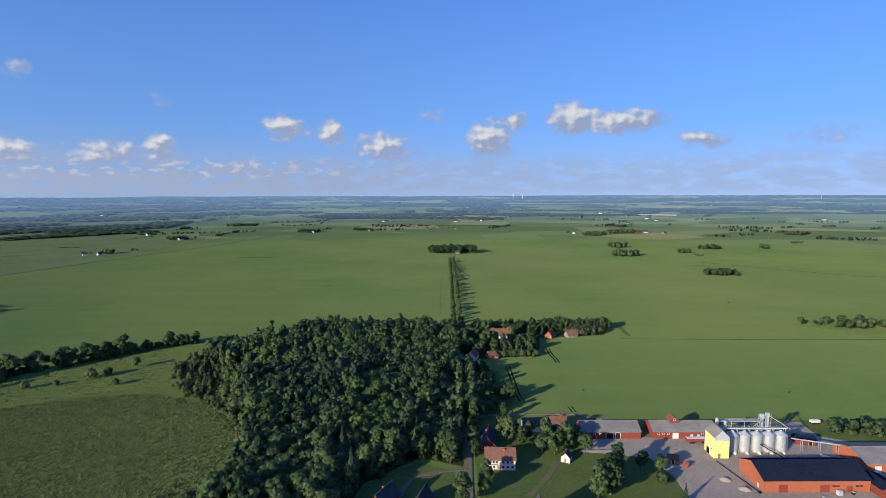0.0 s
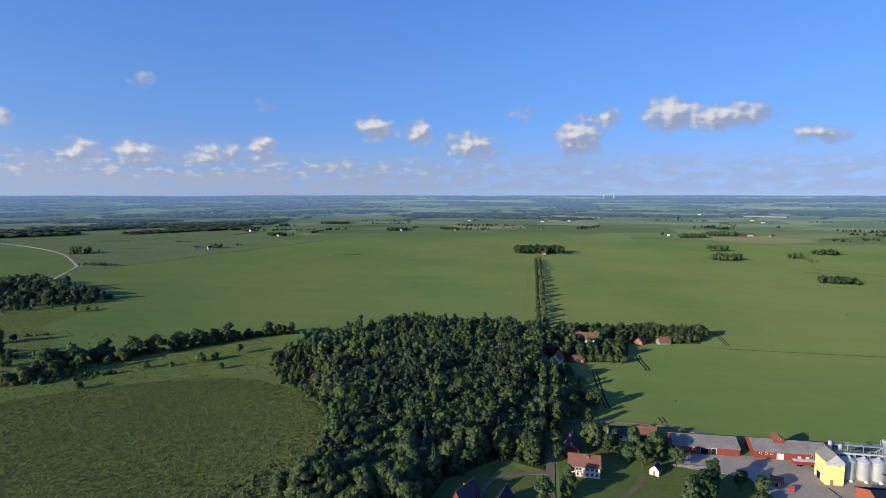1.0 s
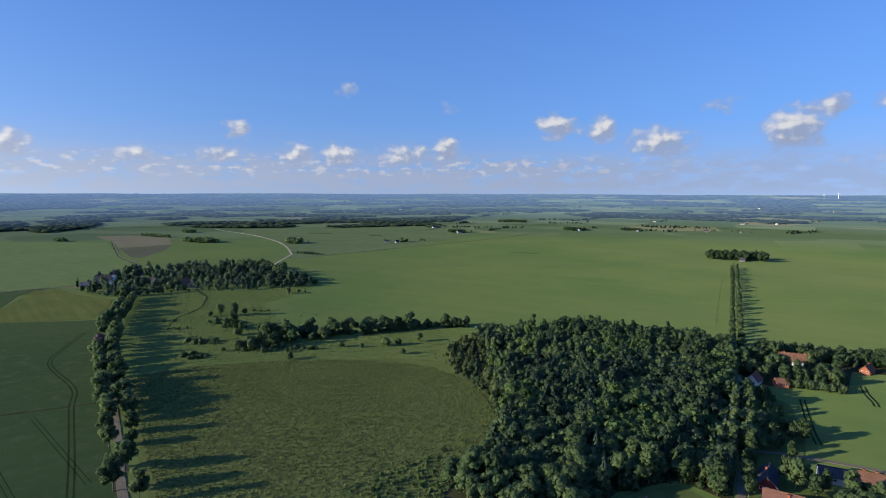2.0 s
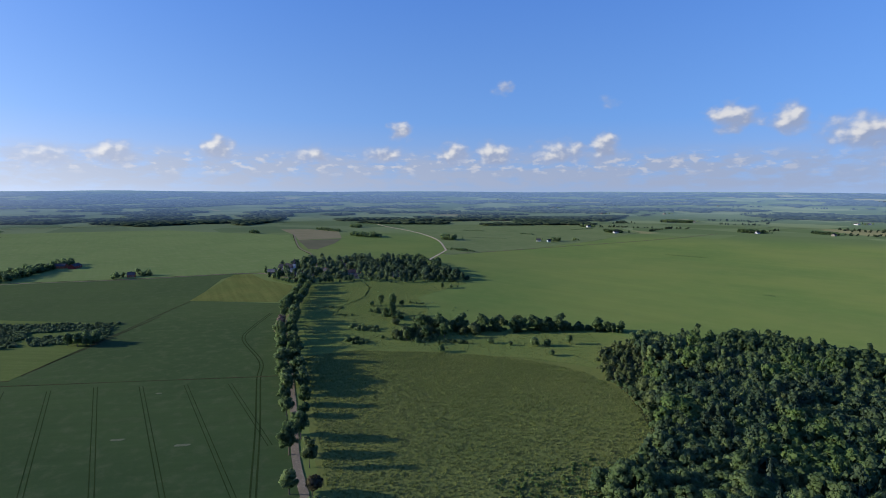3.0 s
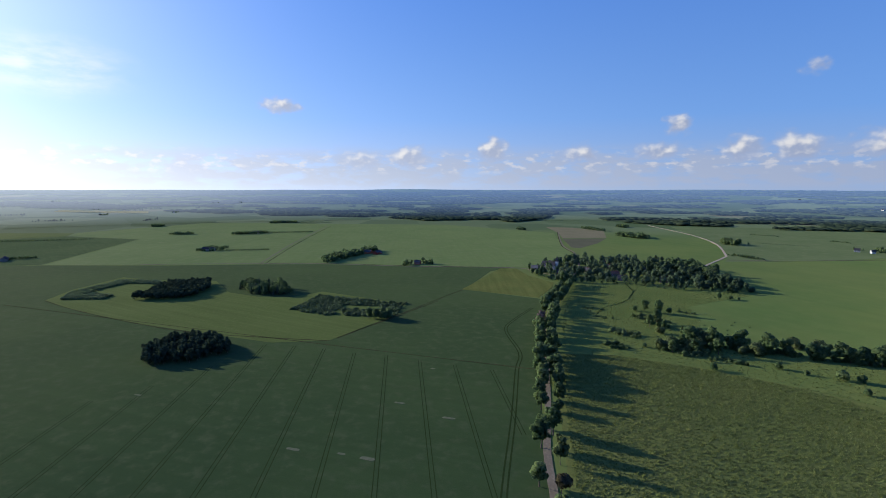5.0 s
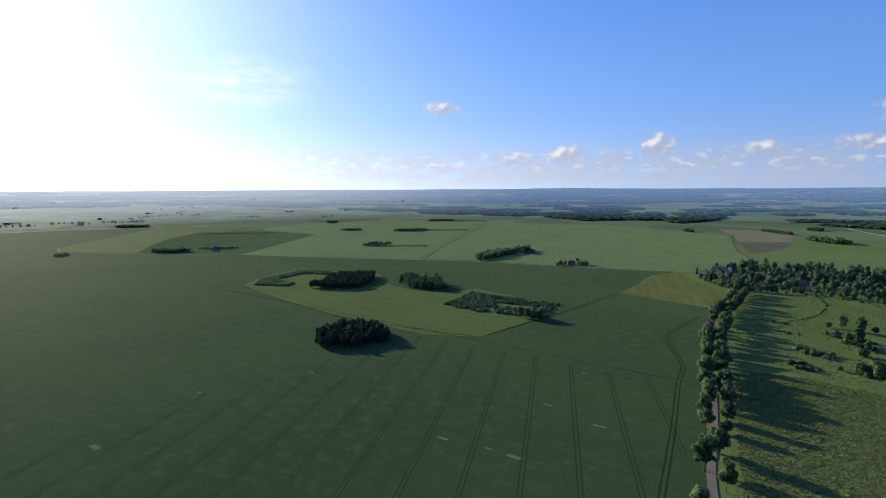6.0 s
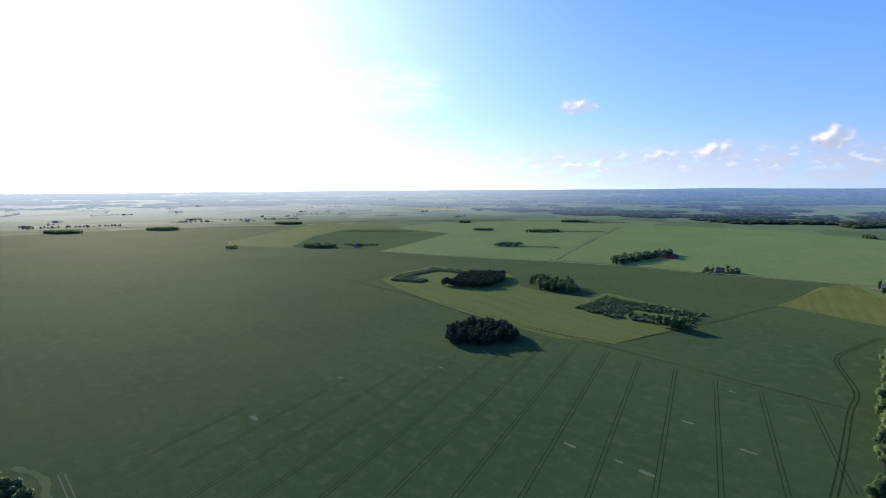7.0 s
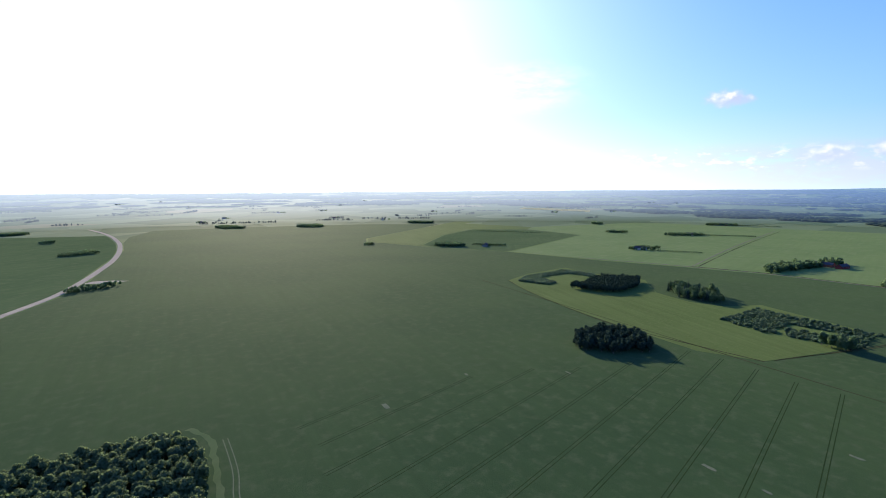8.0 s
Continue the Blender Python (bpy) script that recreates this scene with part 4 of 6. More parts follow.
# clumps in the wide fields: centre, half sizes, tree scale
for k, (x, y, a, b, s) in enumerate([(397, 760, 26, 14, .55), (340, 1000, 26, 13, .7), (377, 1160, 19, 12, .7), (424, 1500, 34, 14, .7), (524, 1570, 46, 16, .8), (474, 1046, 15, 8, .55), (474, 990, 12, 5, .35),
                                     (558, 1120, 26, 13, .6), (674, 1125, 12, 8, .55), (-415, 1660, 34, 14, .6), (-256, 1740, 34, 10, .55), (-690, 1400, 28, 18, .55), (-860, 1560, 30, 12, .5), (-760, 2040, 60, 22, .7), (-668, 1064, 14, 12, .55),
                                     (-640, 1110, 10, 6, .4), (-1080, 840, 60, 22, .62), (-1360, 1020, 26, 14, .6), (-1300, 880, 60, 10, .5), (-1370, 690, 26, 10, .5), (-862, 918, 24, 14, .75), (-690, 768, 40, 8, .3),
                                     (-1850, -310, 30, 20, .6), (-606, -1045, 38, 18, .55), (-715, -1345, 18, 14, .6), (-395, -660, 36, 12, .5), (-1015, -470, 22, 36, .6), (-1060, -400, 14, 40, .35), (-970, -640, 16, 10, .5), (-1415, -480, 10, 110, .25),
                                     (-1400, -1150, 40, 50, .6), (-1250, -1350, 30, 60, .6), (-1700, -900, 30, 50, .6), (-1500, -200, 14, 30, .6), (-1130, -90, 12, 24, .45), (-800, -1700, 60, 30, .6), (-350, -1500, 60, 24, .6), (-480, -1180, 20, 10, .5),
                                     (980, 1500, 30, 12, .5), (820, 1240, 18, 8, .35), (760, 1480, 40, 8, .3)]):
    ring = [(x + a * math.cos(t * .7), y + b * math.sin(t * .7)) for t in range(9)]
    s *= .8 if y < 0 else 1
    thicket("copse", "dark copse standing in open fields", spread(ring, 8.6 * max(s, .68), 100 + k), FAR, 200 + k, (s * .95, s * 1.3), tall=1.15, category="copse")
for k, (x, y, a, b) in enumerate([(-348, 985, 38, 8), (-145, 676, 9, 5), (410, 855, 16, 8), (260, 655, 4, 2), (-230, 800, 5, 2), (300, 560, 4, 2), (122, 336, 2.5, 1.5), (154, 349, 2, 1.2), (176, 312, 3, 1.2), (203, 303, 3.5, 1.5), (83, 307, 2, 1), (130, 410, 2.5, 1), (60, 620, 4, 2), (85, 570, 3, 2)]):
    ring = [(x + a * math.cos(t * .7), y + b * math.sin(t * .7)) for t in range(9)]
    thicket("weeds", "dark weedy patch in a crop", spread(ring, 4, 300 + k), ["bush2"], 310 + k, (.2, .45), category="weeds")

# dense spruce clumps, the square plantation and the copses west of the road
CLUMP = [(-398, -86), (-425, -80), (-441, -69), (-444, -52), (-430, -36), (-414, -28), (-397, -28), (-393, -40), (-384, -52), (-384, -76)]
for x, y in spread(CLUMP, 4.6, 20):
    plant("dense", x, y, PICK.uniform(.78, .92), "trees of the dense clump", tall=.84)
thicket("spruce_copse", "dense dark spruce plantation in open fields", spread([(-626, -135), (-659, -122), (-709, -112), (-711, -68), (-683, -60), (-625, -73), (-616, -98)], 5.0, 21), MID, 22, (.6, .7), mat=NEEDLE, category="copse")
thicket("spruce_copse", "low belt of young spruces", spread([(-652, -206), (-690, -208), (-770, -175), (-745, -128), (-722, -120), (-738, -165), (-690, -190), (-660, -160), (-640, -166)], 3.6, 23), ["shrub0"], 24, (.7, 1.0), category="copse", mat=LEAF_COOL)
for x, y in spread([(-688, -20), (-662, -32), (-616, -14), (-600, 16), (-612, 28), (-657, 14)], 5.8, 25):
    plant(PICK.choice(["spruce0", "broad1", "broad4"]), x, y, PICK.uniform(.5, .85), "trees of the small copse")
PLANT = [(-527, 20), (-590, 56), (-556, 90), (-519, 136), (-508, 126), (-463, 108), (-475, 90), (-494, 50)]
HOLLOW = [(-514, 66), (-532, 74), (-512, 108), (-500, 100)]
young = spread(PLANT, 3.3, 26, .6)
young = [p for p in young if not inside(np.array([p[0]]), np.array([p[1]]), HOLLOW)[0] and noise.noise((p[0] / 14, p[1] / 14, 2.2)) > -.45]
thicket("plantation", "uneven young trees round a grassy hollow", young, ["shrub0"], 33, (.45, .95), category="plantation", mat=LEAF_COOL)
for x, y in spread([(-470, 84), (-452, 96), (-462, 108), (-478, 100)], 6, 34):
    plant(PICK.choice(["broad0", "broad4"]), x, y, .68, "trees of the plantation")

# trees along the road
for side, seed in ((-4.4, 40), (4.4, 41)):
    for x, y in along([(-262, 151), (-313, 178), (-376, 212), (-450, 259), (-514, 310), (-570, 352)], 9.6, seed, side, .22):
        if side > 0 and -434 < x < -386:
            continue
        plant(PICK.choice(["road0", "road1", "road2"]), x, y, PICK.uniform(.85, 1.2), "trees along the road")
for key, x, y, s in (("road2", -214, 126, 1.22), ("road0", -204, 114, 1.05), ("birch0", -188, 114.5, 1.3), ("red_tree", -168.5, 103.5, 1.0), ("road1", -242, 135, 1.0), ("road0", -246, 148, 1.0), ("road1", -234, 140, .75), ("road2", -255, 141, .95),
                      ("road1", -222, 124, .7), ("road0", -176, 98, .9), ("road1", -150, 94, 1.1), ("road0", -136, 82, 1.1)):
    plant(key, x, y, s, "trees along the road")
for x, y, s in ((-394, 215, .85), (-404, 221.5, 1.1), (-414, 228, 1.15), (-424, 235, 1.0)):
    plant("red_bush", x, y, s, "bushes at the roadside")

# bushes of the pasture, and the hedgerow behind it
for x, y, key, s in ((-413, 339, "broad2", .78), (-402, 345, "broad0", .8), (-396, 352, "broad4", .6), (-419, 332, "bush1", 1.1), (-345, 299, "willow", .62), (-436, 452, "broad1", .55), (-431, 462, "bush1", .9), (-428, 470, "bush0", .8),
                     (-276, 324, "willow", .9), (-283, 316, "willow", .6), (-306, 300, "broad1", .72), (-300, 292, "broad4", .7), (-294, 300, "broad1", .6), (-250, 312, "bush1", 1.1), (-222, 330, "bush1", 1.3), (-215, 336, "bush1", 1.0), (-206, 352, "broad4", .55), (-236, 318, "bush0", .9), (-262, 298, "bush2", 1.0), (-200, 318, "bush1", .9)):
    plant(key, x, y, s, "bushes of the pasture")
for k, (x, y, a, b, s) in enumerate([(-384, 324, 17, 5, .9), (-368, 316, 12, 4, .8), (-352, 272, 13, 6, .85), (-326, 243, 10, 6, .95), (-312, 280, 8, 12, .9), (-296, 282, 10, 8, .8), (-276, 292, 12, 4, .7), (-398, 372, 10, 3, .5), (-440, 300, 12, 3, .5), (-404, 290, 14, 3, .45)]):
    ring = [(x + a * math.cos(t * .7) - b * .6 * math.sin(t * .7), y + b * math.sin(t * .7) + a * .5 * math.cos(t * .7)) for t in range(9)]
    thicket("shrubs", "cluster of dark shrubs on a pasture", spread(ring, 3.4, 500 + k, .6), ["bush0", "bush1", "bush2"], 510 + k, (s * .6, s * 1.25), category="shrubs")
thicket("hedgerow", "dense uneven hedgerow between pasture and field", [p for s_ in (0, 1, 2) for p in along([(-314, 300), (-296, 316), (-280, 332), (-262, 348), (-240, 370), (-215, 400), (-190, 414)], 4.2, 60 + s_, 2.5 * s_ - 1, .8)], ["bush1", "bush0", "bush1", "mid2"], 61, (.6, 1.15), category="hedge")
for x, y, s in ((-312, 303, .8), (-308, 309, .75), (-299, 310, .62), (-288, 322, .7), (-268, 342, .66), (-255, 352, .6), (-236, 374, .55)):
    plant(PICK.choice(["broad4", "broad1", "broad0"]), x, y, s, "trees of the hedgerow")
for x, y in along([(-312, 300), (-296, 314), (-280, 330), (-262, 346), (-240, 368), (-215, 398), (-190, 412)], 9.0, 45, 1, .7):
    plant(PICK.choice(["broad1", "broad4", "bush1", "bush1"]), x, y, PICK.uniform(.45, .95), "trees of the hedgerow")
for x, y in spread([(-318, 268), (-300, 268), (-286, 300), (-300, 318), (-316, 306)], 7, 46):
    plant(PICK.choice(["broad1", "bush1", "willow"]), x, y, PICK.uniform(.6, .85), "trees of the hedgerow")
for x, y in along([(-330, 318), (-312, 336), (-292, 356), (-262, 380), (-232, 402)], 6, 54, 0, .6):
    plant(PICK.choice(["bush1", "willow", "bush0"]), x, y, PICK.uniform(.5, .9), "trees of the hedgerow")
thicket("brook_scrub", "dark scrub along a winding brook", along(smooth_line([(-416, 288), (-439, 311), (-450, 336), (-462, 356), (-494, 388), (-520, 404), (-543, 415)]), 3.5, 47), ["bush2", "bush0"], 48, (.3, .75), category="scrub")
thicket("pasture_tufts", "small tufts and bushes scattered on a pasture", spread([(-330, 205), (-440, 275), (-540, 350), (-480, 390), (-330, 385), (-250, 320), (-300, 240)], 17, 49), ["bush2"], 50, (.15, .5), category="scrub")

# the village trees
VILLAGE = [(-600, 345), (-575, 358), (-545, 425), (-500, 440), (-452, 500), (-450, 520), (-520, 545), (-600, 590), (-680, 600), (-760, 480), (-690, 372), (-640, 348)]
HOMES = ((-676, 372), (-690, 392), (-718, 416), (-640, 424), (-566, 428), (-571, 506), (-600, 440), (-630, 380), (-655, 402), (-612, 462))
vp = [p for p in spread(VILLAGE, 10.5, 51, .6) if all(math.hypot(p[0] - a, p[1] - b) > 7 for a, b in HOMES)]
east = [p for p in vp if p[1] > 480 and p[0] > -660]
west = [p for p in vp if not (p[1] > 480 and p[0] > -660)]
thicket("village_trees", "dark garden trees between village houses", west, ["mid0", "wood0", "mid1", "bush1", "wood3", "bush1"], 53, (.4, 1.05), mat=LEAF_COOL)
thicket("village_trees", "tall dark trees at the end of a village", east, ["wood0", "wood2", "wood1", "avenue1", "willow"], 56, (.6, 1.2), mat=LEAF_COOL)
for x, y in along([(-652, 344), (-618, 342), (-590, 344), (-572, 356), (-556, 396), (-543, 418), (-510, 432), (-480, 462), (-460, 500)], 10, 57, 3, .5):
    plant(PICK.choice(["broad1", "broad4", "bush1", "birch0", "broad0", "bush1"]), x, y, PICK.uniform(.45, .85), "garden trees of the village")
for x, y, s in ((-706, 436, 1.1), (-724, 452, .9), (-612, 548, 1.25), (-600, 560, 1.1), (-640, 528, .95), (-520, 528, .9), (-545, 552, .85)):
    plant(PICK.choice(["broad0", "broad2"]), x, y, s, "tall trees of the village")
for x, y in ((-655, 358), (-660, 366), (-664, 376), (-668, 384), (-672, 352), (-690, 420), (-700, 425)):
    plant("poplar", x, y, PICK.uniform(.8, 1.0), "poplars of the village")
thicket("village_trees", "tall dark trees at the end of a village", spread([(-620, 585), (-560, 572), (-540, 545), (-640, 560)], 11, 52), ["mid0", "mid2", "mid1"], 55, (1.0, 1.25))

# farmsteads with windbreaks further west
for k, (ring, s) in enumerate([([(-846, 92), (-870, 84), (-930, 120), (-1000, 195), (-985, 200), (-905, 140)], .85), ([(-770, 196), (-800, 200), (-808, 232), (-786, 246), (-776, 236), (-792, 226), (-790, 208)], .7), ([(-1078, -124), (-1100, -118), (-1100, -72), (-1080, -76)], .6), ([(-1433, -80), (-1490, -70), (-1500, 10), (-1460, 10)], .6), ([(-1880, 20), (-1930, 20), (-1930, 110), (-1890, 110)], .6)]):
    thicket("windbreak", "dark windbreak trees round a farmstead", spread(ring, 7, 60 + k), FAR, 70 + k, (s * .8, s * 1.1), category="windbreak")
for k, (line, s) in enumerate([([(-1078, -70), (-1067, 12)], .36), ([(-1480, 10), (-1473, 125)], .4), ([(-1900, 100), (-1862, 224)], .4)]):
    thicket("tree_row", "clipped row of small trees in a field", along(line, 4.4, 80 + k), ["far0", "far1"], 85 + k, (s * .9, s * 1.1), category="tree row")

for k, (line, s) in enumerate([([(-853, 1185), (-802, 1183)], .7), ([(-1041, 1164), (-970, 1186)], .6), ([(-827, 1404), (-811, 1512)], .6), ([(-870, 1000), (-780, 1040)], .4)]):
    thicket("field_hedge", "thin dark hedge on a field boundary", along(line, 5, 88 + k, 0, .6), ["bush1", "bush0"], 89 + k, (s * .8, s * 1.2), category="hedge")

# the dark wood on the near side, and the verge of the farm
SWOOD = [(-106, -252), (-129, -239), (-144, -230), (-157, -214), (-156, -200), (-146, -183), (-132, -166), (-118, -150), (-96, -160), (-84, -200), (-80, -262)]
near = spread(SWOOD, 5.4, 90)
near = near[np.argsort(np.hypot(near[:, 0] + 157, near[:, 1] + 205))]
for x, y in near[:18]:
    plant(PICK.choice(["grove0", "grove1", "grove0", "birch0"]), x, y, PICK.uniform(.85, 1.1), "trees of the south wood")
thicket("woodland", "dark broad-leaved wood at the edge of a field", near[18:], ["grove0", "grove1"], 91, (.85, 1.12), mat=LEAF_PALE)
thicket("scrub", "low bushes along the edge of a wood", along([(-157, -214), (-156, -200), (-146, -183), (-132, -166)], 2.4, 97, -1.5, .6), ["bush0", "bush2"], 98, (.5, .8), category="scrub")
tagged(new("verge", strip_mesh("verge", smooth_line([(-172, -224), (-169, -206), (-156, -188), (-142, -170), (-126, -150)]), 3.0, .16, DULL, .0, .5)), "rough grass strip along a wood", "verge", kind="structure")
for x, y in spread([(182, 258), (196, 240), (235, 240), (235, 258)], 5.5, 92):
    plant(PICK.choice(["bush1", "bush0", "bush1"]), x, y, PICK.uniform(.8, 1.2), "bushes beside the yard")
for x, y in spread([(306, 464), (345, 446), (410, 450), (410, 470), (328, 474)], 9.5, 93):
    plant(PICK.choice(["bush1", "broad4", "bush1", "willow"]), x, y, PICK.uniform(.5, .85), "bushes in the field")
for key, x, y, s in (("broad2", 49, 228, .7), ("broad0", 55, 232, .72), ("broad4", 44, 230, .6), ("broad1", 60, 236, .62), ("broad0", 30, 240, .6), ("broad1", 36, 236, .55), ("broad3", 40, 243, .5), ("broad2", 68, 206, .72), ("broad3", 72, 212, .8), ("broad1", 64, 196, .8), ("birch0", 82, 214, .7), ("broad4", 90, 212, .45),
                      ("broad3", 17, 205, .62), ("broad1", 16, 196, .6), ("broad0", 7, 190, .6), ("bush1", 88, 205, .8), ("spruce0", 90, 190, .5), ("broad3", 47, 238, .6), ("broad0", 57, 239, .6), ("broad4", 63, 230, .5), ("broad1", 52, 241, .55), ("birch0", 27, 243, .9), ("birch0", 33, 245, .85), ("birch0", 38, 241, .8), ("broad2", 13.5, 226, .5), ("broad0", 13, 238, .55), ("broad1", 14, 247, .6), ("broad1", 62, 203, .6), ("broad3", 58, 192, .7), ("bush1", 86, 222, .8)):
    plant(key, x, y, s * 1.3, "trees of the farm garden")

for x, y in spread([(-12, 140), (-12, 166), (40, 168), (52, 150), (80, 168), (92, 166), (90, 150), (40, 140)], 9, 94):
    plant(PICK.choice(BROAD), x, y, PICK.uniform(.7, .95), "trees of the farm garden")
for x, y in ((-372, 318), (-366, 306), (-356, 312), (-342, 318), (-350, 326), (-306, 284), (-296, 276), (-262, 270), (-276, 282), (-288, 290), (-318, 262)):
    plant(PICK.choice(["bush1", "bush0", "broad1"]), x, y, PICK.uniform(.6, 1.0), "bushes of the pasture")

thicket("scrub", "low bushes round a grass clearing", along([(-38, 180), (-33, 204), (-12, 226), (5, 222), (8, 250)], 2.8, 95, 2, .7), ["bush0", "bush1", "bush2"], 96, (.6, 1.2), category="scrub")


# ---- distant woods on the rising land ----
def far_woods():
    r = np.random.RandomState(77)
    near, hazy = [], []
    D = 1350.0
    while D < 4740:
        step = 10.5 + (D - 1350) * .006
        n = int(math.radians(216) * D / step)
        for k in range(n):
            a = math.radians(-50) + math.radians(216) * (k + r.uniform(-.4, .4)) / n
            d = D + r.uniform(-.5, .5) * step * 1.6
            x, y = -math.sin(a) * d, math.cos(a) * d
            deg = math.degrees(a)
            v = noise.noise((deg / 9, d / 170, 4.2)) + .5 * noise.noise((x / 150, y / 150, 1.2))
            front = np.interp(deg, [-50, -26, -13, -2, 5, 13, 17, 22, 25, 28, 41, 50, 54.5, 57, 59.5, 61, 64, 72, 79, 91, 96, 110, 166],
                              [3500, 3150, 2790, 2400, 2430, 2710, 3100, 2900, 2600, 1880, 1760, 1860, 1950, 2800, 2700, 2060, 1860, 1860, 2230, 2520, 2850, 3500, 3600])
            thr = np.interp(deg, [-50, 10, 22, 27, 94, 108, 166], [.05, .02, .02, -.08, -.04, .06, .12])
            if d < front:
                continue
            thr += .2 * min(1, max(0, (d - front - 350) / 250))
            thr -= max(0, (d - 3500) / 1200) * .6
            if v < thr:
                continue
            s = step * r.uniform(.55, 1.25)
            h = r.uniform(6, 12) * (1 if d < 3200 else max(.35, 1 - (d - 3200) / 2200))
            p = ICO_V * np.array([s * r.uniform(.9, 1.3), s * r.uniform(.9, 1.3), h * .36]) * r.uniform(.75, 1.2, (12, 1)) + np.array([x, y, land_height(d) + h * .5 + .4])
            (near if d < 2000 else hazy).append(p)
        D += step * 1.35
    # woods beyond 2 km take the leaf material that has haze painted in
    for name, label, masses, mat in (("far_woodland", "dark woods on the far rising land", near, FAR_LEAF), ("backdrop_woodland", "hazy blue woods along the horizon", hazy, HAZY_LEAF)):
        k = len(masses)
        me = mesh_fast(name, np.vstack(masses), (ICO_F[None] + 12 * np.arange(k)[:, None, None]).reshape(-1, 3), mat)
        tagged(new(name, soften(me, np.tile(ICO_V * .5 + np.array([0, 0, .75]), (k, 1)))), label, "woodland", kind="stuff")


far_woods()


def far_hedges():
    """Rows of trees and small copses between the fields of the plain."""
    r = random.Random(41)
    near, hazy = [], []
    for k in range(170):
        deg = r.uniform(-46, 26) if k < 110 else r.uniform(96, 162)
        d = 1560 + 2500 * r.random() ** 1.2 if k < 110 else 2050 + 1700 * r.random()
        a = math.radians(deg)
        x, y = -math.sin(a) * d, math.cos(a) * d
        if deg < 12 and d < 1750 and abs(x) < 700:
            continue
        length, way = r.uniform(40, 200), a + radians(r.choice((-8, 4, 12, 70)) + r.uniform(-10, 10))
        thick = r.choice((3, 3, 14))
        for j in range(int(length / (7 if thick < 5 else 4.5))):
            u = r.uniform(-.5, .5) * length
            (near if d < 2000 else hazy).append((x + math.cos(way) * u + r.uniform(-thick, thick), y + math.sin(way) * u + r.uniform(-thick, thick)))
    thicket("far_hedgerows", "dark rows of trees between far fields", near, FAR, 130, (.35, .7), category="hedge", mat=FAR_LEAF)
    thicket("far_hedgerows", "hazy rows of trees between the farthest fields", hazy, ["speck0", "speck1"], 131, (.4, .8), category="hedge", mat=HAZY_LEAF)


far_hedges()


# ---- buildings ----
def box_into(verts, faces, x0, x1, y0, y1, z0, z1):
    a = len(verts)
    verts += [(x, y, z) for z in (z0, z1) for x, y in ((x0, y0), (x1, y0), (x1, y1), (x0, y1))]
    faces += [tuple(a + i for i in f) for f in ((3, 2, 1, 0), (4, 5, 6, 7), (0, 1, 5, 4), (1, 2, 6, 5), (2, 3, 7, 6), (3, 0, 4, 7))]


def box_mesh(name, mat, *boxes):
    v, f = [], []
    for b in boxes:
        box_into(v, f, *b)
    return mesh_of(name, v, f, mat)


def opening(thing, name, side, u, z, w, h, L, W, frame_mat=None, pane_mat=None, inner="pane"):
    """A window or door set into a wall: a frame that stands proud and a pane behind it."""
    m = {"front": pose(u, -W / 2, z), "back": pose(u, W / 2, z, 0, 0, 180), "left": pose(-L / 2, u, z, 0, 0, -90), "right": pose(L / 2, u, z, 0, 0, 90)}[side]
    t = .12 if w < 2 else .2
    fr = part(name, box_mesh(name, frame_mat or TRIM, (-w / 2 - t, -w / 2, -.06, .05, -h / 2, h / 2), (w / 2, w / 2 + t, -.06, .05, -h / 2, h / 2), (-w / 2 - t, w / 2 + t, -.06, .05, h / 2, h / 2 + t), (-w / 2 - t, w / 2 + t, -.08, .05, -h / 2 - t, -h / 2)), thing, m)
    part(inner, box_mesh(inner, pane_mat or GLASS, (-w / 2, w / 2, -.025, .03, -h / 2, h / 2)), fr)


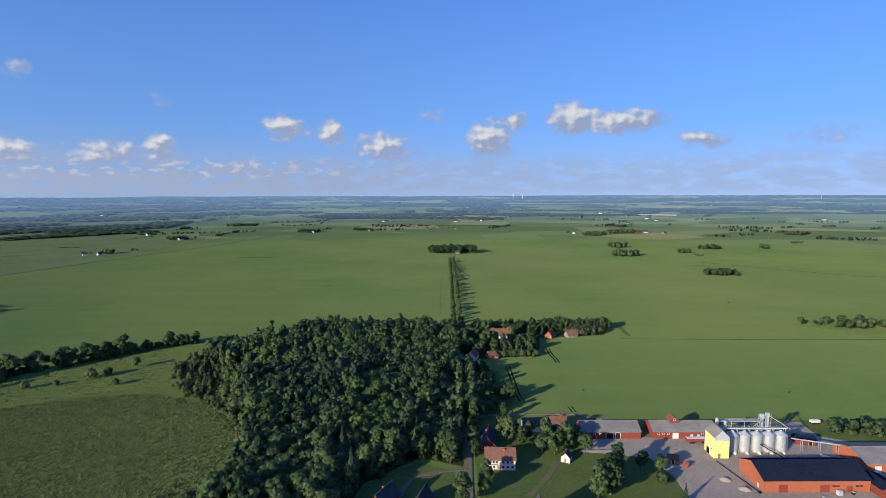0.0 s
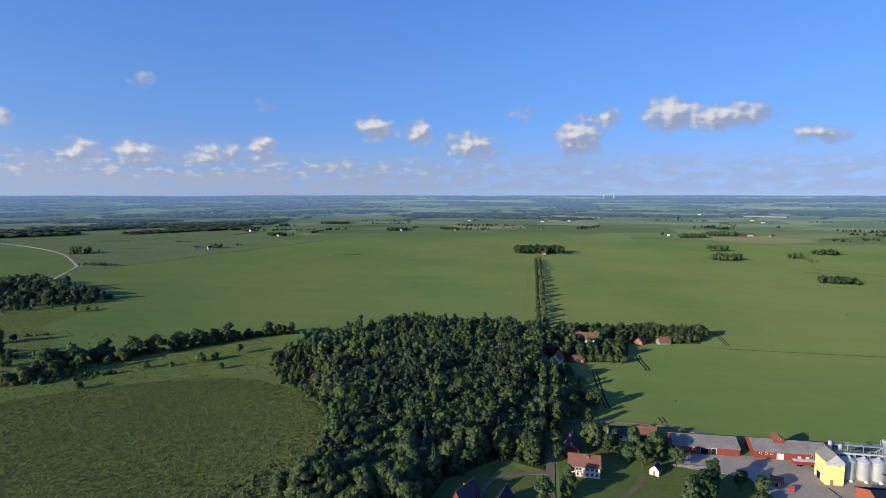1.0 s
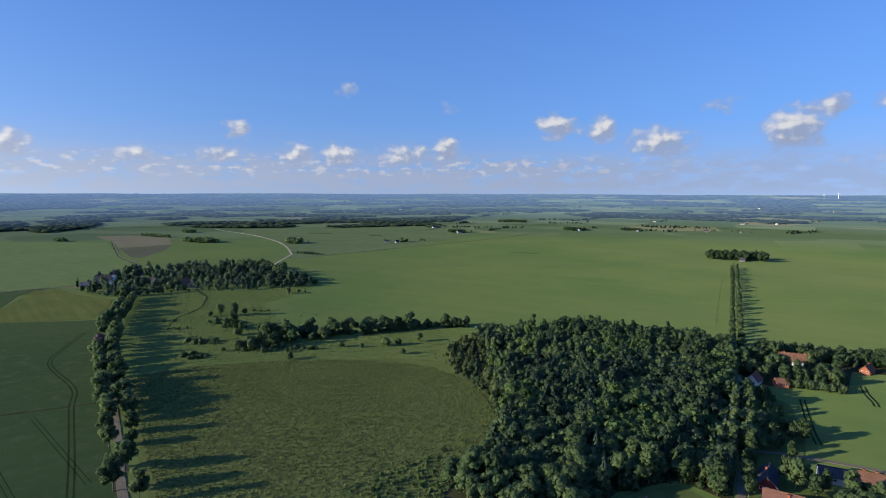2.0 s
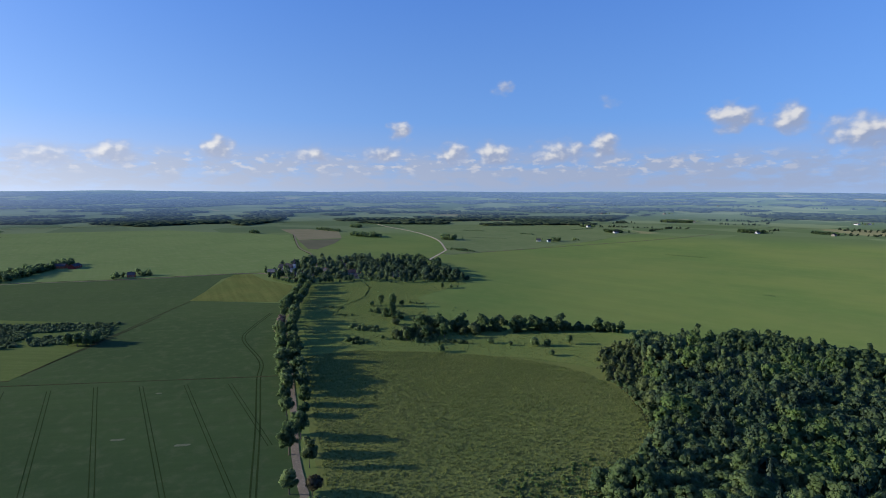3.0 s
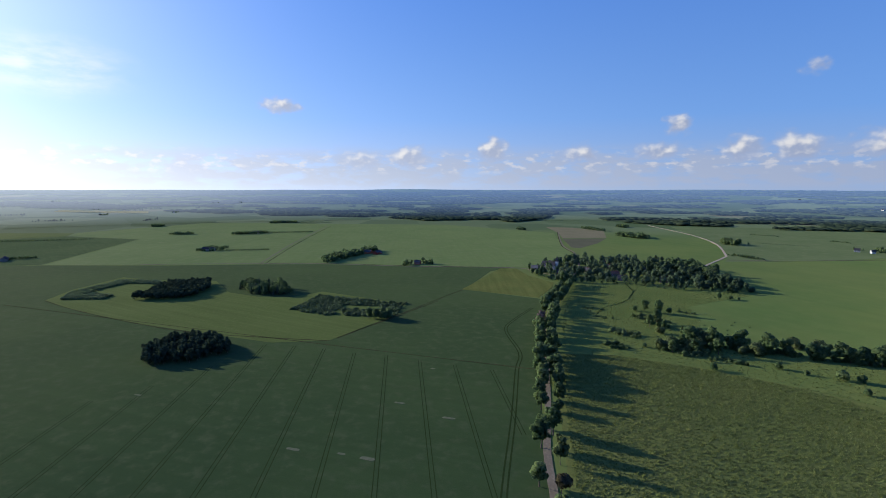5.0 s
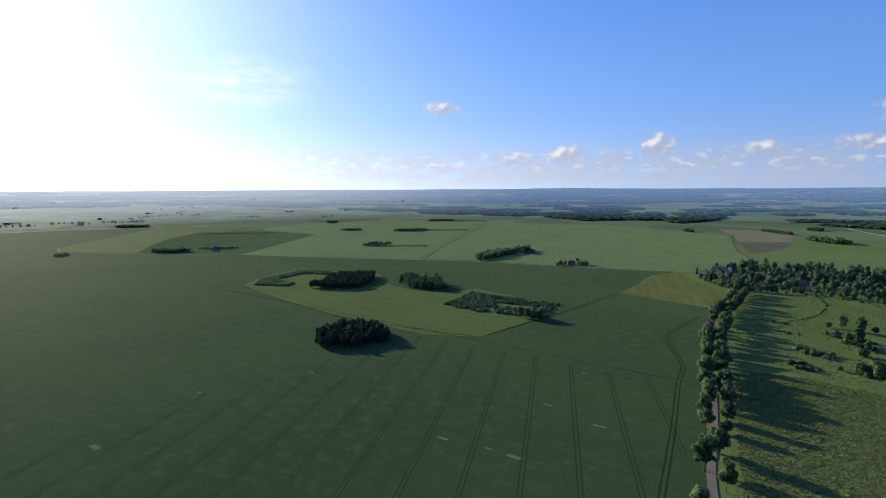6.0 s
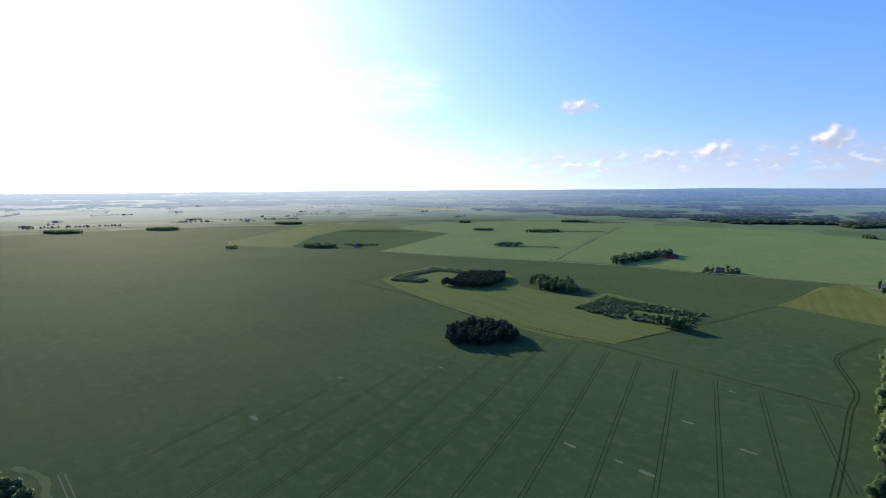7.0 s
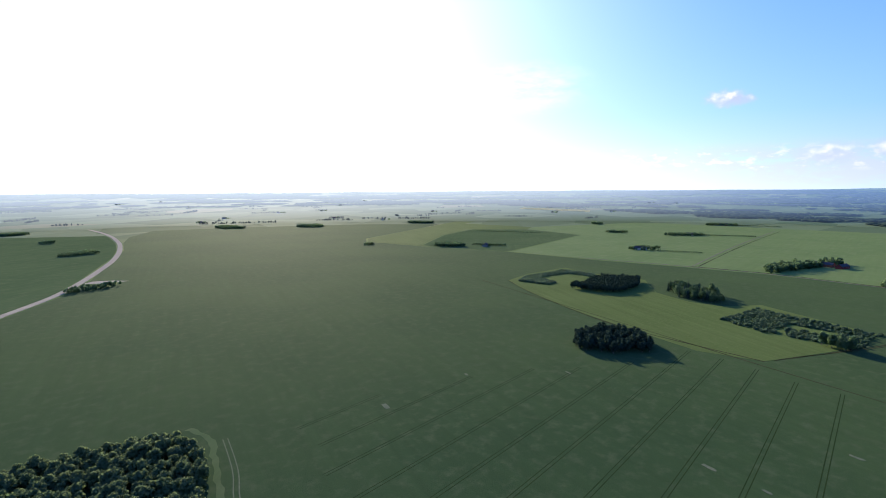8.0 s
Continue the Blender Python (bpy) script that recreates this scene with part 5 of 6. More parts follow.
def house(name, label, category, x, y, turn, L, W, eave, ridge, wall, roof, over=.45, chimneys=(), windows=(), doors=(), group="", trim=None, cap=None):
    """A gabled building whose ridge runs along its own x axis."""
    z0 = land_height(math.hypot(x, y))
    t = tagged(new(name), label, category, group)
    t.matrix_basis = pose(x, y, z0 + .1, 0, 0, turn)
    l, w = L / 2, W / 2
    part("wall", mesh_of("wall", [(-l, -w, -.6), (l, -w, -.6), (l, w, -.6), (-l, w, -.6), (-l, -w, eave), (l, -w, eave), (l, w, eave), (-l, w, eave), (-l, 0, ridge), (l, 0, ridge)],
                         [(0, 1, 5, 4), (2, 3, 7, 6), (1, 2, 6, 9, 5), (3, 0, 4, 8, 7), (4, 5, 9, 8), (6, 7, 8, 9)], wall), t)
    s = (ridge - eave) / w
    for side in (-1, 1):
        lo, d = eave - s * over + .04, .16
        me = mesh_of("roof", [(-l - over, side * (w + over), lo), (l + over, side * (w + over), lo), (l + over, 0, ridge + .04), (-l - over, 0, ridge + .04),
                              (-l - over, side * (w + over), lo + d), (l + over, side * (w + over), lo + d), (l + over, 0, ridge + .04 + d), (-l - over, 0, ridge + .04 + d)],
                     [(0, 1, 2, 3), (7, 6, 5, 4), (0, 4, 5, 1), (1, 5, 6, 2), (2, 6, 7, 3), (3, 7, 4, 0)], roof)
        part("roof", me, t)
    part("ridge_cap", box_mesh("ridge_cap", cap or roof, (-l - over, l + over, -.18, .18, ridge + .12, ridge + .32)), t)
    for u, v in chimneys:
        ch = part("chimney", box_mesh("chimney", BRICK, (-.4, .4, -.35, .35, -1.6, 1.1), (-.48, .48, -.43, .43, .85, 1.05)), t, pose(u, v, ridge - abs(v) * s))
        part("flue", box_mesh("flue", DARK, (-.2, .2, -.18, .18, 1.1, 1.3)), ch)
    for side, u, z, ww, hh in windows:
        opening(t, "window", side, u, z, ww, hh, L, W, trim)
    for side, u, ww, hh, mat in doors:
        opening(t, "door", side, u, hh / 2, ww, hh, L, W, trim, mat, "leaf")
    return t


def row(side, n, a, b, z, w, h):
    return [(side, a + (b - a) * k / max(1, n - 1), z, w, h) for k in range(n)]


# the farm
house("farmhouse", "white rendered farmhouse with red tiled roof and small windows", "house", 24, 219.5, -3, 12.5, 9.2, 4.6, 7.6, WHITE, TILE, chimneys=((1.5, -1.2),),
      windows=row("front", 3, 1.2, 5.0, 3.5, .9, 1.0) + row("front", 3, 1.2, 5.0, 1.4, .9, 1.1) + row("front", 4, -5.4, -1.6, 3.5, .8, 1.0) + row("front", 3, -5.2, -2.6, 1.4, .8, 1.1) + row("right", 2, -2, 2, 3.2, .9, 1.1), doors=(("front", -.4, 1.1, 2.1, WOOD),))
home = bpy.data.objects["farmhouse"]
for u in (-6.15, -4.9, -3.6, -2.4, -1.15):
    part("timber_post", box_mesh("timber_post", DIRT, (u - .11, u + .11, -4.64, -4.57, 0, 4.6)), home, label="dark timber post")
for z in (.25, 2.45, 4.45):
    part("timber_rail", box_mesh("timber_rail", DIRT, (-6.25, -1.05, -4.65, -4.58, z - .1, z + .1)), home, label="dark timber rail")
# the wing's reddish roof is coloured dark slate to hold the tree shade
house("farm_wing", "dark red wing of the farmhouse with grey gable", "house", 20.5, 238.5, 84, 14, 6.6, 3.2, 6.2, RED, DARK_SLATE, chimneys=((2, .8),), windows=row("left", 3, -2.0, 2.0, 1.8, .9, 1.1) + row("front", 4, -5, 5, 1.8, .9, 1.1), doors=(("front", 0, 1.2, 2.1, WOOD),))
# one long red roof: its shadowed left half is drawn as dark slate
house("outbuilding", "low white outbuilding, roof darkened to stand for shade", "building", 44.5, 255, 2, 11, 7, 3.0, 5.4, WHITE, DARK_SLATE, windows=row("front", 3, -4, 3, 1.8, 1.0, .9), doors=(("front", 4.4, 1.6, 2.2, DARK),))
house("outbuilding", "low white outbuilding with a red tiled roof", "building", 56, 256, 2, 8.5, 7, 3.2, 5.8, WHITE, TILE, chimneys=((-2.2, .2), (1.8, .2)), windows=row("front", 2, -2, 2, 1.8, 1.0, .9))
house("barn", "long red wooden barn with weathered grey roof", "barn", 79, 249.8, 0, 28, 12.5, 3.3, 6.1, RED, SLATE, over=.3, doors=(("front", -.6, 3.4, 2.8, DARK), ("front", 3.2, 2.0, 2.9, DARK)), windows=row("front", 3, -11, -5, 2.3, .9, .7))
house("barn", "red brick barn with grey roof and white doors", "barn", 114, 249.6, -1, 30, 12.4, 3.4, 6.2, RED, SLATE, over=.3, doors=(("front", -4.6, 2.4, 2.6, TRIM), ("front", 3.0, 1.1, 2.0, TRIM), ("front", 6.2, 1.1, 2.0, TRIM)), windows=row("front", 3, -12.5, -8, 2.4, .8, .7) + row("front", 3, 8, 13, 2.4, .9, .8))
house("roof_tower", "small red tiled tower rising over a barn roof", "tower", 110.5, 250.5, 90, 5, 4.2, 7.0, 8.6, RED, TILE, over=.2, windows=(("left", 0, 7.4, 1.0, .8),))
dryer = house("dryer_building", "tall pale yellow grain dryer with grey gabled roof", "building", 121, 228.5, 90, 8.5, 6.6, 9.4, 12.6, CREAM, SLATE, over=.1, doors=(("left", 1.0, 1.2, 2.2, WOOD), ("back", 1.0, 2.6, 3.0, DARK)), windows=(("left", -1.4, 8.4, .9, .7), ("left", 1.4, 8.6, .6, .6), ("back", -2.2, 3.6, .7, .6)))
part("gable_cladding", mesh_of("gable_cladding", [(-4.3, -3.35, 8.2), (-4.3, 3.35, 8.2), (-4.3, 3.35, 9.45), (-4.3, 0, 12.65), (-4.3, -3.35, 9.45), (-4.2, -3.35, 8.2), (-4.2, 3.35, 8.2), (-4.2, 3.35, 9.45), (-4.2, 0, 12.65), (-4.2, -3.35, 9.45)],
     [(0, 4, 3, 2, 1), (5, 6, 7, 8, 9), (0, 1, 6, 5), (1, 2, 7, 6), (2, 3, 8, 7), (3, 4, 9, 8), (4, 0, 5, 9)], GREY_SHEET), dryer, label="pale grey gable cladding")
house("storage_hall", "large orange brick hall with dark blue steel roof", "hall", 144, 206, 0, 41, 17.6, 5.0, 8.6, BRICK, BLUE_ROOF, over=.5, trim=RED, doors=(("front", -13, 3.0, 3.0, RED), ("front", 3.0, 3.2, 3.0, RED), ("front", 12.5, 2.0, 2.3, RED), ("left", -5, 1.4, 2.1, GREY_SHEET)), windows=row("front", 2, 6.5, 8.0, 2.6, 1.3, .5) + row("front", 2, 15.5, 17, 2.6, 1.2, .5))
house("annex", "low red annex with dark blue steel roof", "building", 169.5, 199, 90, 12, 8, 3.4, 4.6, RED, BLUE_ROOF, over=.3, doors=(("left", 0, 2.2, 2.4, DARK),))
house("grain_hall", "orange brick hall with pale grey roof", "hall", 191, 221, 0, 34, 19, 4.0, 6.8, BRICK, SLATE, over=.4, trim=RED, doors=(("front", -12, 3, 3, TRIM),), windows=row("front", 4, -6, 10, 2.4, 1.2, .8))
house("red_shed", "small red wooden shed with dark roof", "shed", 166.5, 239, -12, 8.5, 5.5, 2.4, 3.8, RED, BLUE_ROOF, over=.3, doors=(("front", 2, 1.4, 2, DARK),))
house("garden_house", "small white garden house with dark roof", "shed", 53.2, 223, 65, 4.4, 3.8, 2.4, 4.2, WHITE, DARK_SLATE, over=.25, doors=(("left", 0, .9, 1.9, WOOD),), windows=(("front", 0, 1.4, .7, .8),))
house("wooden_hut", "small brown wooden hut on the lawn", "shed", 98.5, 221, -20, 4.2, 3.4, 2.2, 3.4, WOOD, TILE, over=.3, doors=(("front", 0, 1.0, 1.8, DARK),))
house("wooden_hut", "tiny red hut beside the yard", "shed", 102.5, 217.5, -25, 2.0, 1.7, 1.2, 1.8, RED, RED, over=.15)
house("manor_roof", "old building with steep dark roof among trees", "house", -22, 189, 62, 11, 6, 3.0, 7.2, RED, DARK_SLATE, chimneys=((0, .3),), windows=row("front", 3, -3, 3, 1.8, .9, 1.2))
house("manor_roof", "narrow building with steep dark roof among trees", "house", -8, 188, 75, 10, 5, 2.8, 6.6, RED, DARK_SLATE, windows=row("front", 3, -3, 3, 1.8, .9, 1.2))
house("chapel", "small building with a very steep dark roof", "house", 33.5, 176, 90, 8, 5, 4, 10.5, WHITE, DARK_SLATE, windows=(("front", 0, 2, .9, 1.4),))
# cottages in the trees
WIN2 = row("left", 2, -1.4, 1.4, 1.6, .8, 1.0) + row("front", 2, -2, 2, 1.5, .9, 1.0)
house("cottage", "red tiled cottage with white gable among trees", "cottage", 20.5, 369, 70, 9.5, 6.6, 2.8, 6.6, WHITE, TILE, chimneys=((1, 0),), windows=WIN2, group="cottages")
house("cottage", "small red tiled cottage beside a hedge", "cottage", 34.5, 371, 20, 7, 5.5, 2.6, 4.8, BRICK, TILE, windows=WIN2[2:], group="cottages")
house("cottage", "long cottage with red tiled roof among trees", "cottage", 46, 424, 3, 18, 7.5, 3.2, 7.6, WHITE, TILE, chimneys=((-6, 0), (6, 0)), windows=row("front", 4, -6, 6, 1.7, .9, 1.0), group="cottages")
house("cottage", "brick cottage with red gable roof at a wood's edge", "cottage", 86, 425, 60, 8, 6.0, 2.2, 5.6, BRICK, TILE, chimneys=((1, 0),), windows=WIN2, group="cottages")
house("cottage", "pale grey cottage with red roof facing a field", "cottage", 103.5, 427, 20, 9, 6.0, 2.2, 5.4, SLATE, TILE, chimneys=((-3, 0),), windows=row("front", 3, -4, 4, 1.7, .9, 1.1) + WIN2[:2], group="cottages")

# the village and the far farmsteads
VR = random.Random(9)
for x, y, L, turn, wall, roof in ((-676, 372, 26, 52, SLATE, SLATE), (-690, 392, 20, 52, SLATE, DARK_SLATE), (-718, 416, 14, 30, SLATE, DARK_SLATE), (-727, 452, 12, 60, SLATE, DARK_SLATE), (-640, 424, 12, 20, SLATE, DARK_SLATE), (-566, 428, 11, 50, SLATE, DARK_SLATE), (-571, 506, 12, 10, SLATE, DARK_SLATE), (-600, 440, 13, 70, SLATE, TILE),
                                  (-655, 470, 12, 40, SLATE, DARK_SLATE), (-610, 492, 12, 15, RED, DARK_SLATE), (-540, 470, 12, 65, SLATE, DARK_SLATE), (-630, 380, 14, 50, RED, DARK_SLATE), (-700, 500, 14, 35, SLATE, DARK_SLATE), (-660, 530, 12, 80, SLATE, TILE)):
    house("village_house", "village house with pale walls half hidden by trees", "house", x, y, turn, L, 7.5, 3.4, 6.8, wall, roof, chimneys=((L * .2, 0),), windows=row("front", 4, -L * .35, L * .35, 1.8, .9, 1.1) + row("back", 4, -L * .35, L * .35, 1.8, .9, 1.1), group="houses of the village")
for x, y, L, W, turn, wall, roof in ((-690, 1032, 9, 6, 38, GREY_SHEET, DARK_SLATE), (-664, 1034, 7, 6, 65, GREY_SHEET, DARK_SLATE), (-395, 1646, 12, 8, 70, GREY_SHEET, DARK_SLATE), (-676, 1384, 13, 8, 60, GREY_SHEET, DARK_SLATE), (-232, 1700, 11, 8, 75, SLATE, DARK_SLATE), (-700, 1440, 12, 8, 30, RED, DARK_SLATE), (-848, 1548, 12, 8, 65, GREY_SHEET, DARK_SLATE),
                                     (-960, 168, 34, 11, 52, BRICK, DARK_SLATE), (-940, 190, 20, 9, 142, RED, DARK_SLATE), (-790, 222, 9, 7, 60, BRICK, DARK_SLATE), (-1088, -100, 22, 9, 70, WHITE, DARK_SLATE), (-1475, -20, 18, 9, 80, WHITE, DARK_SLATE), (-1905, 70, 22, 9, 80, RED, DARK_SLATE), (-870, 925, 12, 8, 40, SLATE, DARK_SLATE),
                                     (-1040, -400, 26, 10, 15, SLATE, DARK_SLATE), (560, 1540, 18, 9, 10, RED, DARK_SLATE), (640, 1555, 12, 8, 30, SLATE, DARK_SLATE), (600, 1590, 12, 8, -10, GREY_SHEET, DARK_SLATE), (28, 1040, 8, 5, 5, SLATE, DARK_SLATE), (380, 1560, 10, 7, 70, GREY_SHEET, DARK_SLATE), (-52, 1780, 11, 8, 10, SLATE, DARK_SLATE), (40, 1790, 10, 7, 80, SLATE, DARK_SLATE)):
    house("farmstead", "farmstead building far off in the fields", "house", x, y, turn, L, W, 3.6, 6.6, wall, roof, windows=row("front", 3, -L * .3, L * .3, 1.8, 1.0, 1.1), group="far farmsteads")
YARDS = [(-690, 1040), (-395, 1650), (-676, 1394), (-232, 1706), (-848, 1555), (-52, 1786), (40, 1796), (380, 1566), (600, 1596), (-870, 932)]
for k in range(70):
    a, d = math.radians(VR.uniform(-48, 148)), VR.uniform(2150, 4100)
    if 42 < math.degrees(a) < 92 and VR.random() < .7:
        continue
    s = VR.uniform(10, 18)
    YARDS.append((-math.sin(a) * d, math.cos(a) * d))
    house("farmstead", "pale farmstead building on the far land", "house", -math.sin(a) * d, math.cos(a) * d, VR.uniform(0, 180), s, 9, 4, 7, VR.choice([WHITE, GREY_SHEET, SLATE, SLATE]), VR.choice([DARK_SLATE, SLATE, DARK_SLATE]), group="far farmsteads")
yard_trees = [(x + VR.uniform(-34, 34), y + VR.uniform(2, 26)) for x, y in YARDS for k in range(VR.randint(3, 8))]
thicket("yard_trees", "dark trees sheltering far farmsteads", yard_trees, ["speck0", "speck1"], 120, (.35, .75), category="trees")
house("greenhouse", "very long white building on the far plain", "building", 1097, 2832, -36, 250, 16, 3.4, 5, SLATE, GREY_SHEET, group="")


def church(x, y, turn):
    t = tagged(new("church"), "pale village church with a pointed spire among trees", "church")
    t.matrix_basis = pose(x, y, 0, 0, 0, turn)
    part("nave", box_mesh("nave", GREY_SHEET, (-11, 9, -4.5, 4.5, -.2, 6.5)), t)
    part("roof", mesh_of("roof", [(-11.4, -5, 6.4), (9.3, -5, 6.4), (9.3, 5, 6.4), (-11.4, 5, 6.4), (-11.4, 0, 11.2), (9.3, 0, 11.2)], [(0, 1, 5, 4), (2, 3, 4, 5), (0, 4, 3), (1, 2, 5), (0, 3, 2, 1)], DARK_SLATE), t)
    tower = part("tower", box_mesh("tower", GREY_SHEET, (9, 12.6, -1.8, 1.8, -.2, 12)), t)
    part("spire", mesh_of("spire", [(8.9, -1.9, 11.9), (12.7, -1.9, 11.9), (12.7, 1.9, 11.9), (8.9, 1.9, 11.9), (10.8, 0, 20)], [(0, 1, 4), (1, 2, 4), (2, 3, 4), (3, 0, 4), (3, 2, 1, 0)], DARK_SLATE), tower)
    for k in range(4):
        for s in (-1, 1):
            part("window", box_mesh("window", GLASS, (-8.6 + 4.2 * k, -7.4 + 4.2 * k, s * 4.5 - .06, s * 4.5 + .06, 2.2, 5.2)), t)


church(-684, 391, 40)


# ---- silos, gantry and small things of the yard ----
def silo():
    t = tagged(new("grain_silo"), "round galvanised steel grain silo with conical roof", "silo", "grain silos in a row")
    v, f, n, rings = [], [], 28, 22
    for k in range(rings + 1):
        q = 2.42 + (.035 if k % 2 else -.02)
        v += [(q * math.cos(2 * math.pi * j / n), q * math.sin(2 * math.pi * j / n), .25 + 7.75 * k / rings) for j in range(n)]
    for k in range(rings):
        f += [(k * n + j, k * n + (j + 1) % n, (k + 1) * n + (j + 1) % n, (k + 1) * n + j) for j in range(n)]
    part("shell", mesh_of("shell", v, f, STEEL, True), t)
    v = [(2.6 * math.cos(2 * math.pi * j / n), 2.6 * math.sin(2 * math.pi * j / n), 7.9) for j in range(n)] + [(.35 * math.cos(2 * math.pi * j / n), .35 * math.sin(2 * math.pi * j / n), 9.35) for j in range(n)]
    part("roof", mesh_of("roof", v, [(j, (j + 1) % n, n + (j + 1) % n, n + j) for j in range(n)] + [tuple(range(n, 2 * n))], STEEL), t)
    part("hatch", box_mesh("hatch", TRIM, (-.4, .4, -.4, .4, 9.3, 9.6)), t)
    part("plinth", mesh_of("plinth", [(2.75 * math.cos(2 * math.pi * j / n), 2.75 * math.sin(2 * math.pi * j / n), z) for z in (-.3, .3) for j in range(n)], [(j, (j + 1) % n, n + (j + 1) % n, n + j) for j in range(n)] + [tuple(range(n, 2 * n))], ASPHALT), t)
    part("outlet", mesh_of("outlet", [(r_ * math.cos(a * .785), -3.0 + r_ * math.sin(a * .785), z) for z, r_ in ((0, .75), (.6, .65), (.9, .25)) for a in range(8)], [(8 * k + j, 8 * k + (j + 1) % 8, 8 * k + 8 + (j + 1) % 8, 8 * k + 8 + j) for k in range(2) for j in range(8)] + [tuple(range(16, 24))], TRIM), t, label="white discharge hopper")
    part("ladder", box_mesh("ladder", STEEL, (2.1, 2.16, -1.75, -1.69, 0, 8.2), (1.75, 1.81, -2.05, -1.99, 0, 8.2), *[(1.76, 2.15, -1.92, -1.86, .4 + .4 * k, .44 + .4 * k) for k in range(19)]), t)
    return t


first = silo()
first.matrix_basis = pose(129.2, 231.2, .2)
for x in (134.6, 140.0, 145.4, 150.8):
    copy_thing(first, pose(x, 231.2, .2, 0, 0, 0))


def gantry():
    t = tagged(new("conveyor_gantry"), "steel conveyor gantry and elevator tower over the silos", "gantry")
    part("walkway", box_mesh("walkway", STEEL, (122.5, 153.5, 231.6, 232.8, 10.0, 10.18)), t, pose(0, 0, .2))
    part("conveyor", box_mesh("conveyor", GREY_SHEET, (122.5, 153.5, 230.9, 231.5, 10.1, 10.7)), t, pose(0, 0, .2))
    part("railing", box_mesh("railing", STEEL, (122.5, 153.5, 231.6, 231.66, 11.2, 11.26), (122.5, 153.5, 232.74, 232.8, 11.2, 11.26), (122.5, 153.5, 232.74, 232.8, 10.7, 10.74), *[(122.5 + 1.6 * k, 122.56 + 1.6 * k, q, q + .06, 10.1, 11.2) for k in range(20) for q in (231.6, 232.74)]), t, pose(0, 0, .2))
    for x in (123.5, 131.9, 137.3, 142.7, 148.1, 153.2):
        part("post", box_mesh("post", STEEL, (-.12, .12, 1.35, 1.59, 0, 10.1), (-.12, .12, 2.6, 2.84, 0, 10.1), (-.1, .1, 1.4, 2.8, 5, 5.2)), t, pose(x, 230.4, .0))
    for x, h in ((145.0, 15.0), (147.5, 15.6)):
        tower = part("elevator_tower", box_mesh("elevator_tower", GREY_SHEET, (-.5, .5, -.35, .35, 0, h), (-.8, .8, -.6, .6, h - 1.6, h)), t, pose(x, 236.2, .1))
        part("mast", box_mesh("mast", STEEL, *[(a, a + .12, b, b + .12, 0, h - .5) for a in (-1.2, 1.08) for b in (-1.0, .88)], *[(-1.2, 1.2, b, b + .08, z, z + .08) for z in range(1, int(h), 2) for b in (-1.0, .92)], *[(a, a + .08, -1.0, 1.0, z, z + .08) for z in range(1, int(h), 2) for a in (-1.2, 1.12)]), tower)
    part("walkway", box_mesh("walkway", STEEL, (125, 146, 237.2, 238.4, 11.0, 11.15), (125, 146, 237.2, 237.26, 12.0, 12.06), (125, 146, 238.3, 238.36, 12.0, 12.06), *[(125 + 1.5 * k, 125.06 + 1.5 * k, q, q + .06, 11, 12) for k in range(15) for q in (237.2, 238.3)], *[(x, x + .2, 237.6, 237.8, 0, 11) for x in (126, 132, 138, 145)]), t, pose(0, 0, .1))
    for x, h in ((124.5, 13.4), (128.4, 12.2)):
        part("cyclone", mesh_of("cyclone", [(r_ * math.cos(a * .628), r_ * math.sin(a * .628), z) for z, r_ in ((0, .12), (8.5, .15), (9.6, .7), (h - .4, .75), (h, .3)) for a in range(10)], [(10 * k + j, 10 * k + (j + 1) % 10, 10 * k + 10 + (j + 1) % 10, 10 * k + 10 + j) for k in range(4) for j in range(10)] + [tuple(range(40, 50))], STEEL), t, pose(x, 236, .1))
    for x0, z0, x1, z1 in ((147.5, 15, 155.5, 10), (147.5, 15, 139, 11)):
        part("spout", mesh_of("spout", [(x0, 235.4, z0), (x0, 235.7, z0), (x0, 235.4, z0 - .3), (x1, 232.3, z1), (x1, 232.6, z1), (x1, 232.3, z1 - .3)], [(0, 1, 4, 3), (1, 2, 5, 4), (2, 0, 3, 5), (0, 2, 1), (3, 4, 5)], STEEL), t)
    return t


gantry()


def heap(x, y, q, h, k):
    r = np.random.RandomState(k)
    n = 18
    v, f = [], []
    for j, u in enumerate((1, .8, .5, .2)):
        v += [(q * u * math.cos(2 * math.pi * i / n) * r.uniform(.88, 1.12), q * .7 * u * math.sin(2 * math.pi * i / n) * r.uniform(.88, 1.12), h * (1 - u) ** .8 * r.uniform(.85, 1.1) - (.1 if j == 0 else 0)) for i in range(n)]
    f = [(j * n + i, j * n + (i + 1) % n, (j + 1) * n + (i + 1) % n, (j + 1) * n + i) for j in range(3) for i in range(n)] + [tuple(range(3 * n, 4 * n))]
    tagged(new("sand_heap", mesh_of("sand_heap", v, f, SAND, True)), "low heap of pale sand on the yard", "heap", "sand heaps").matrix_basis = pose(x, y, .2, 0, 0, -15)


heap(113.5, 206.5, 2.6, 1.2, 1)
heap(117.5, 199.5, 2.8, 1.2, 2)


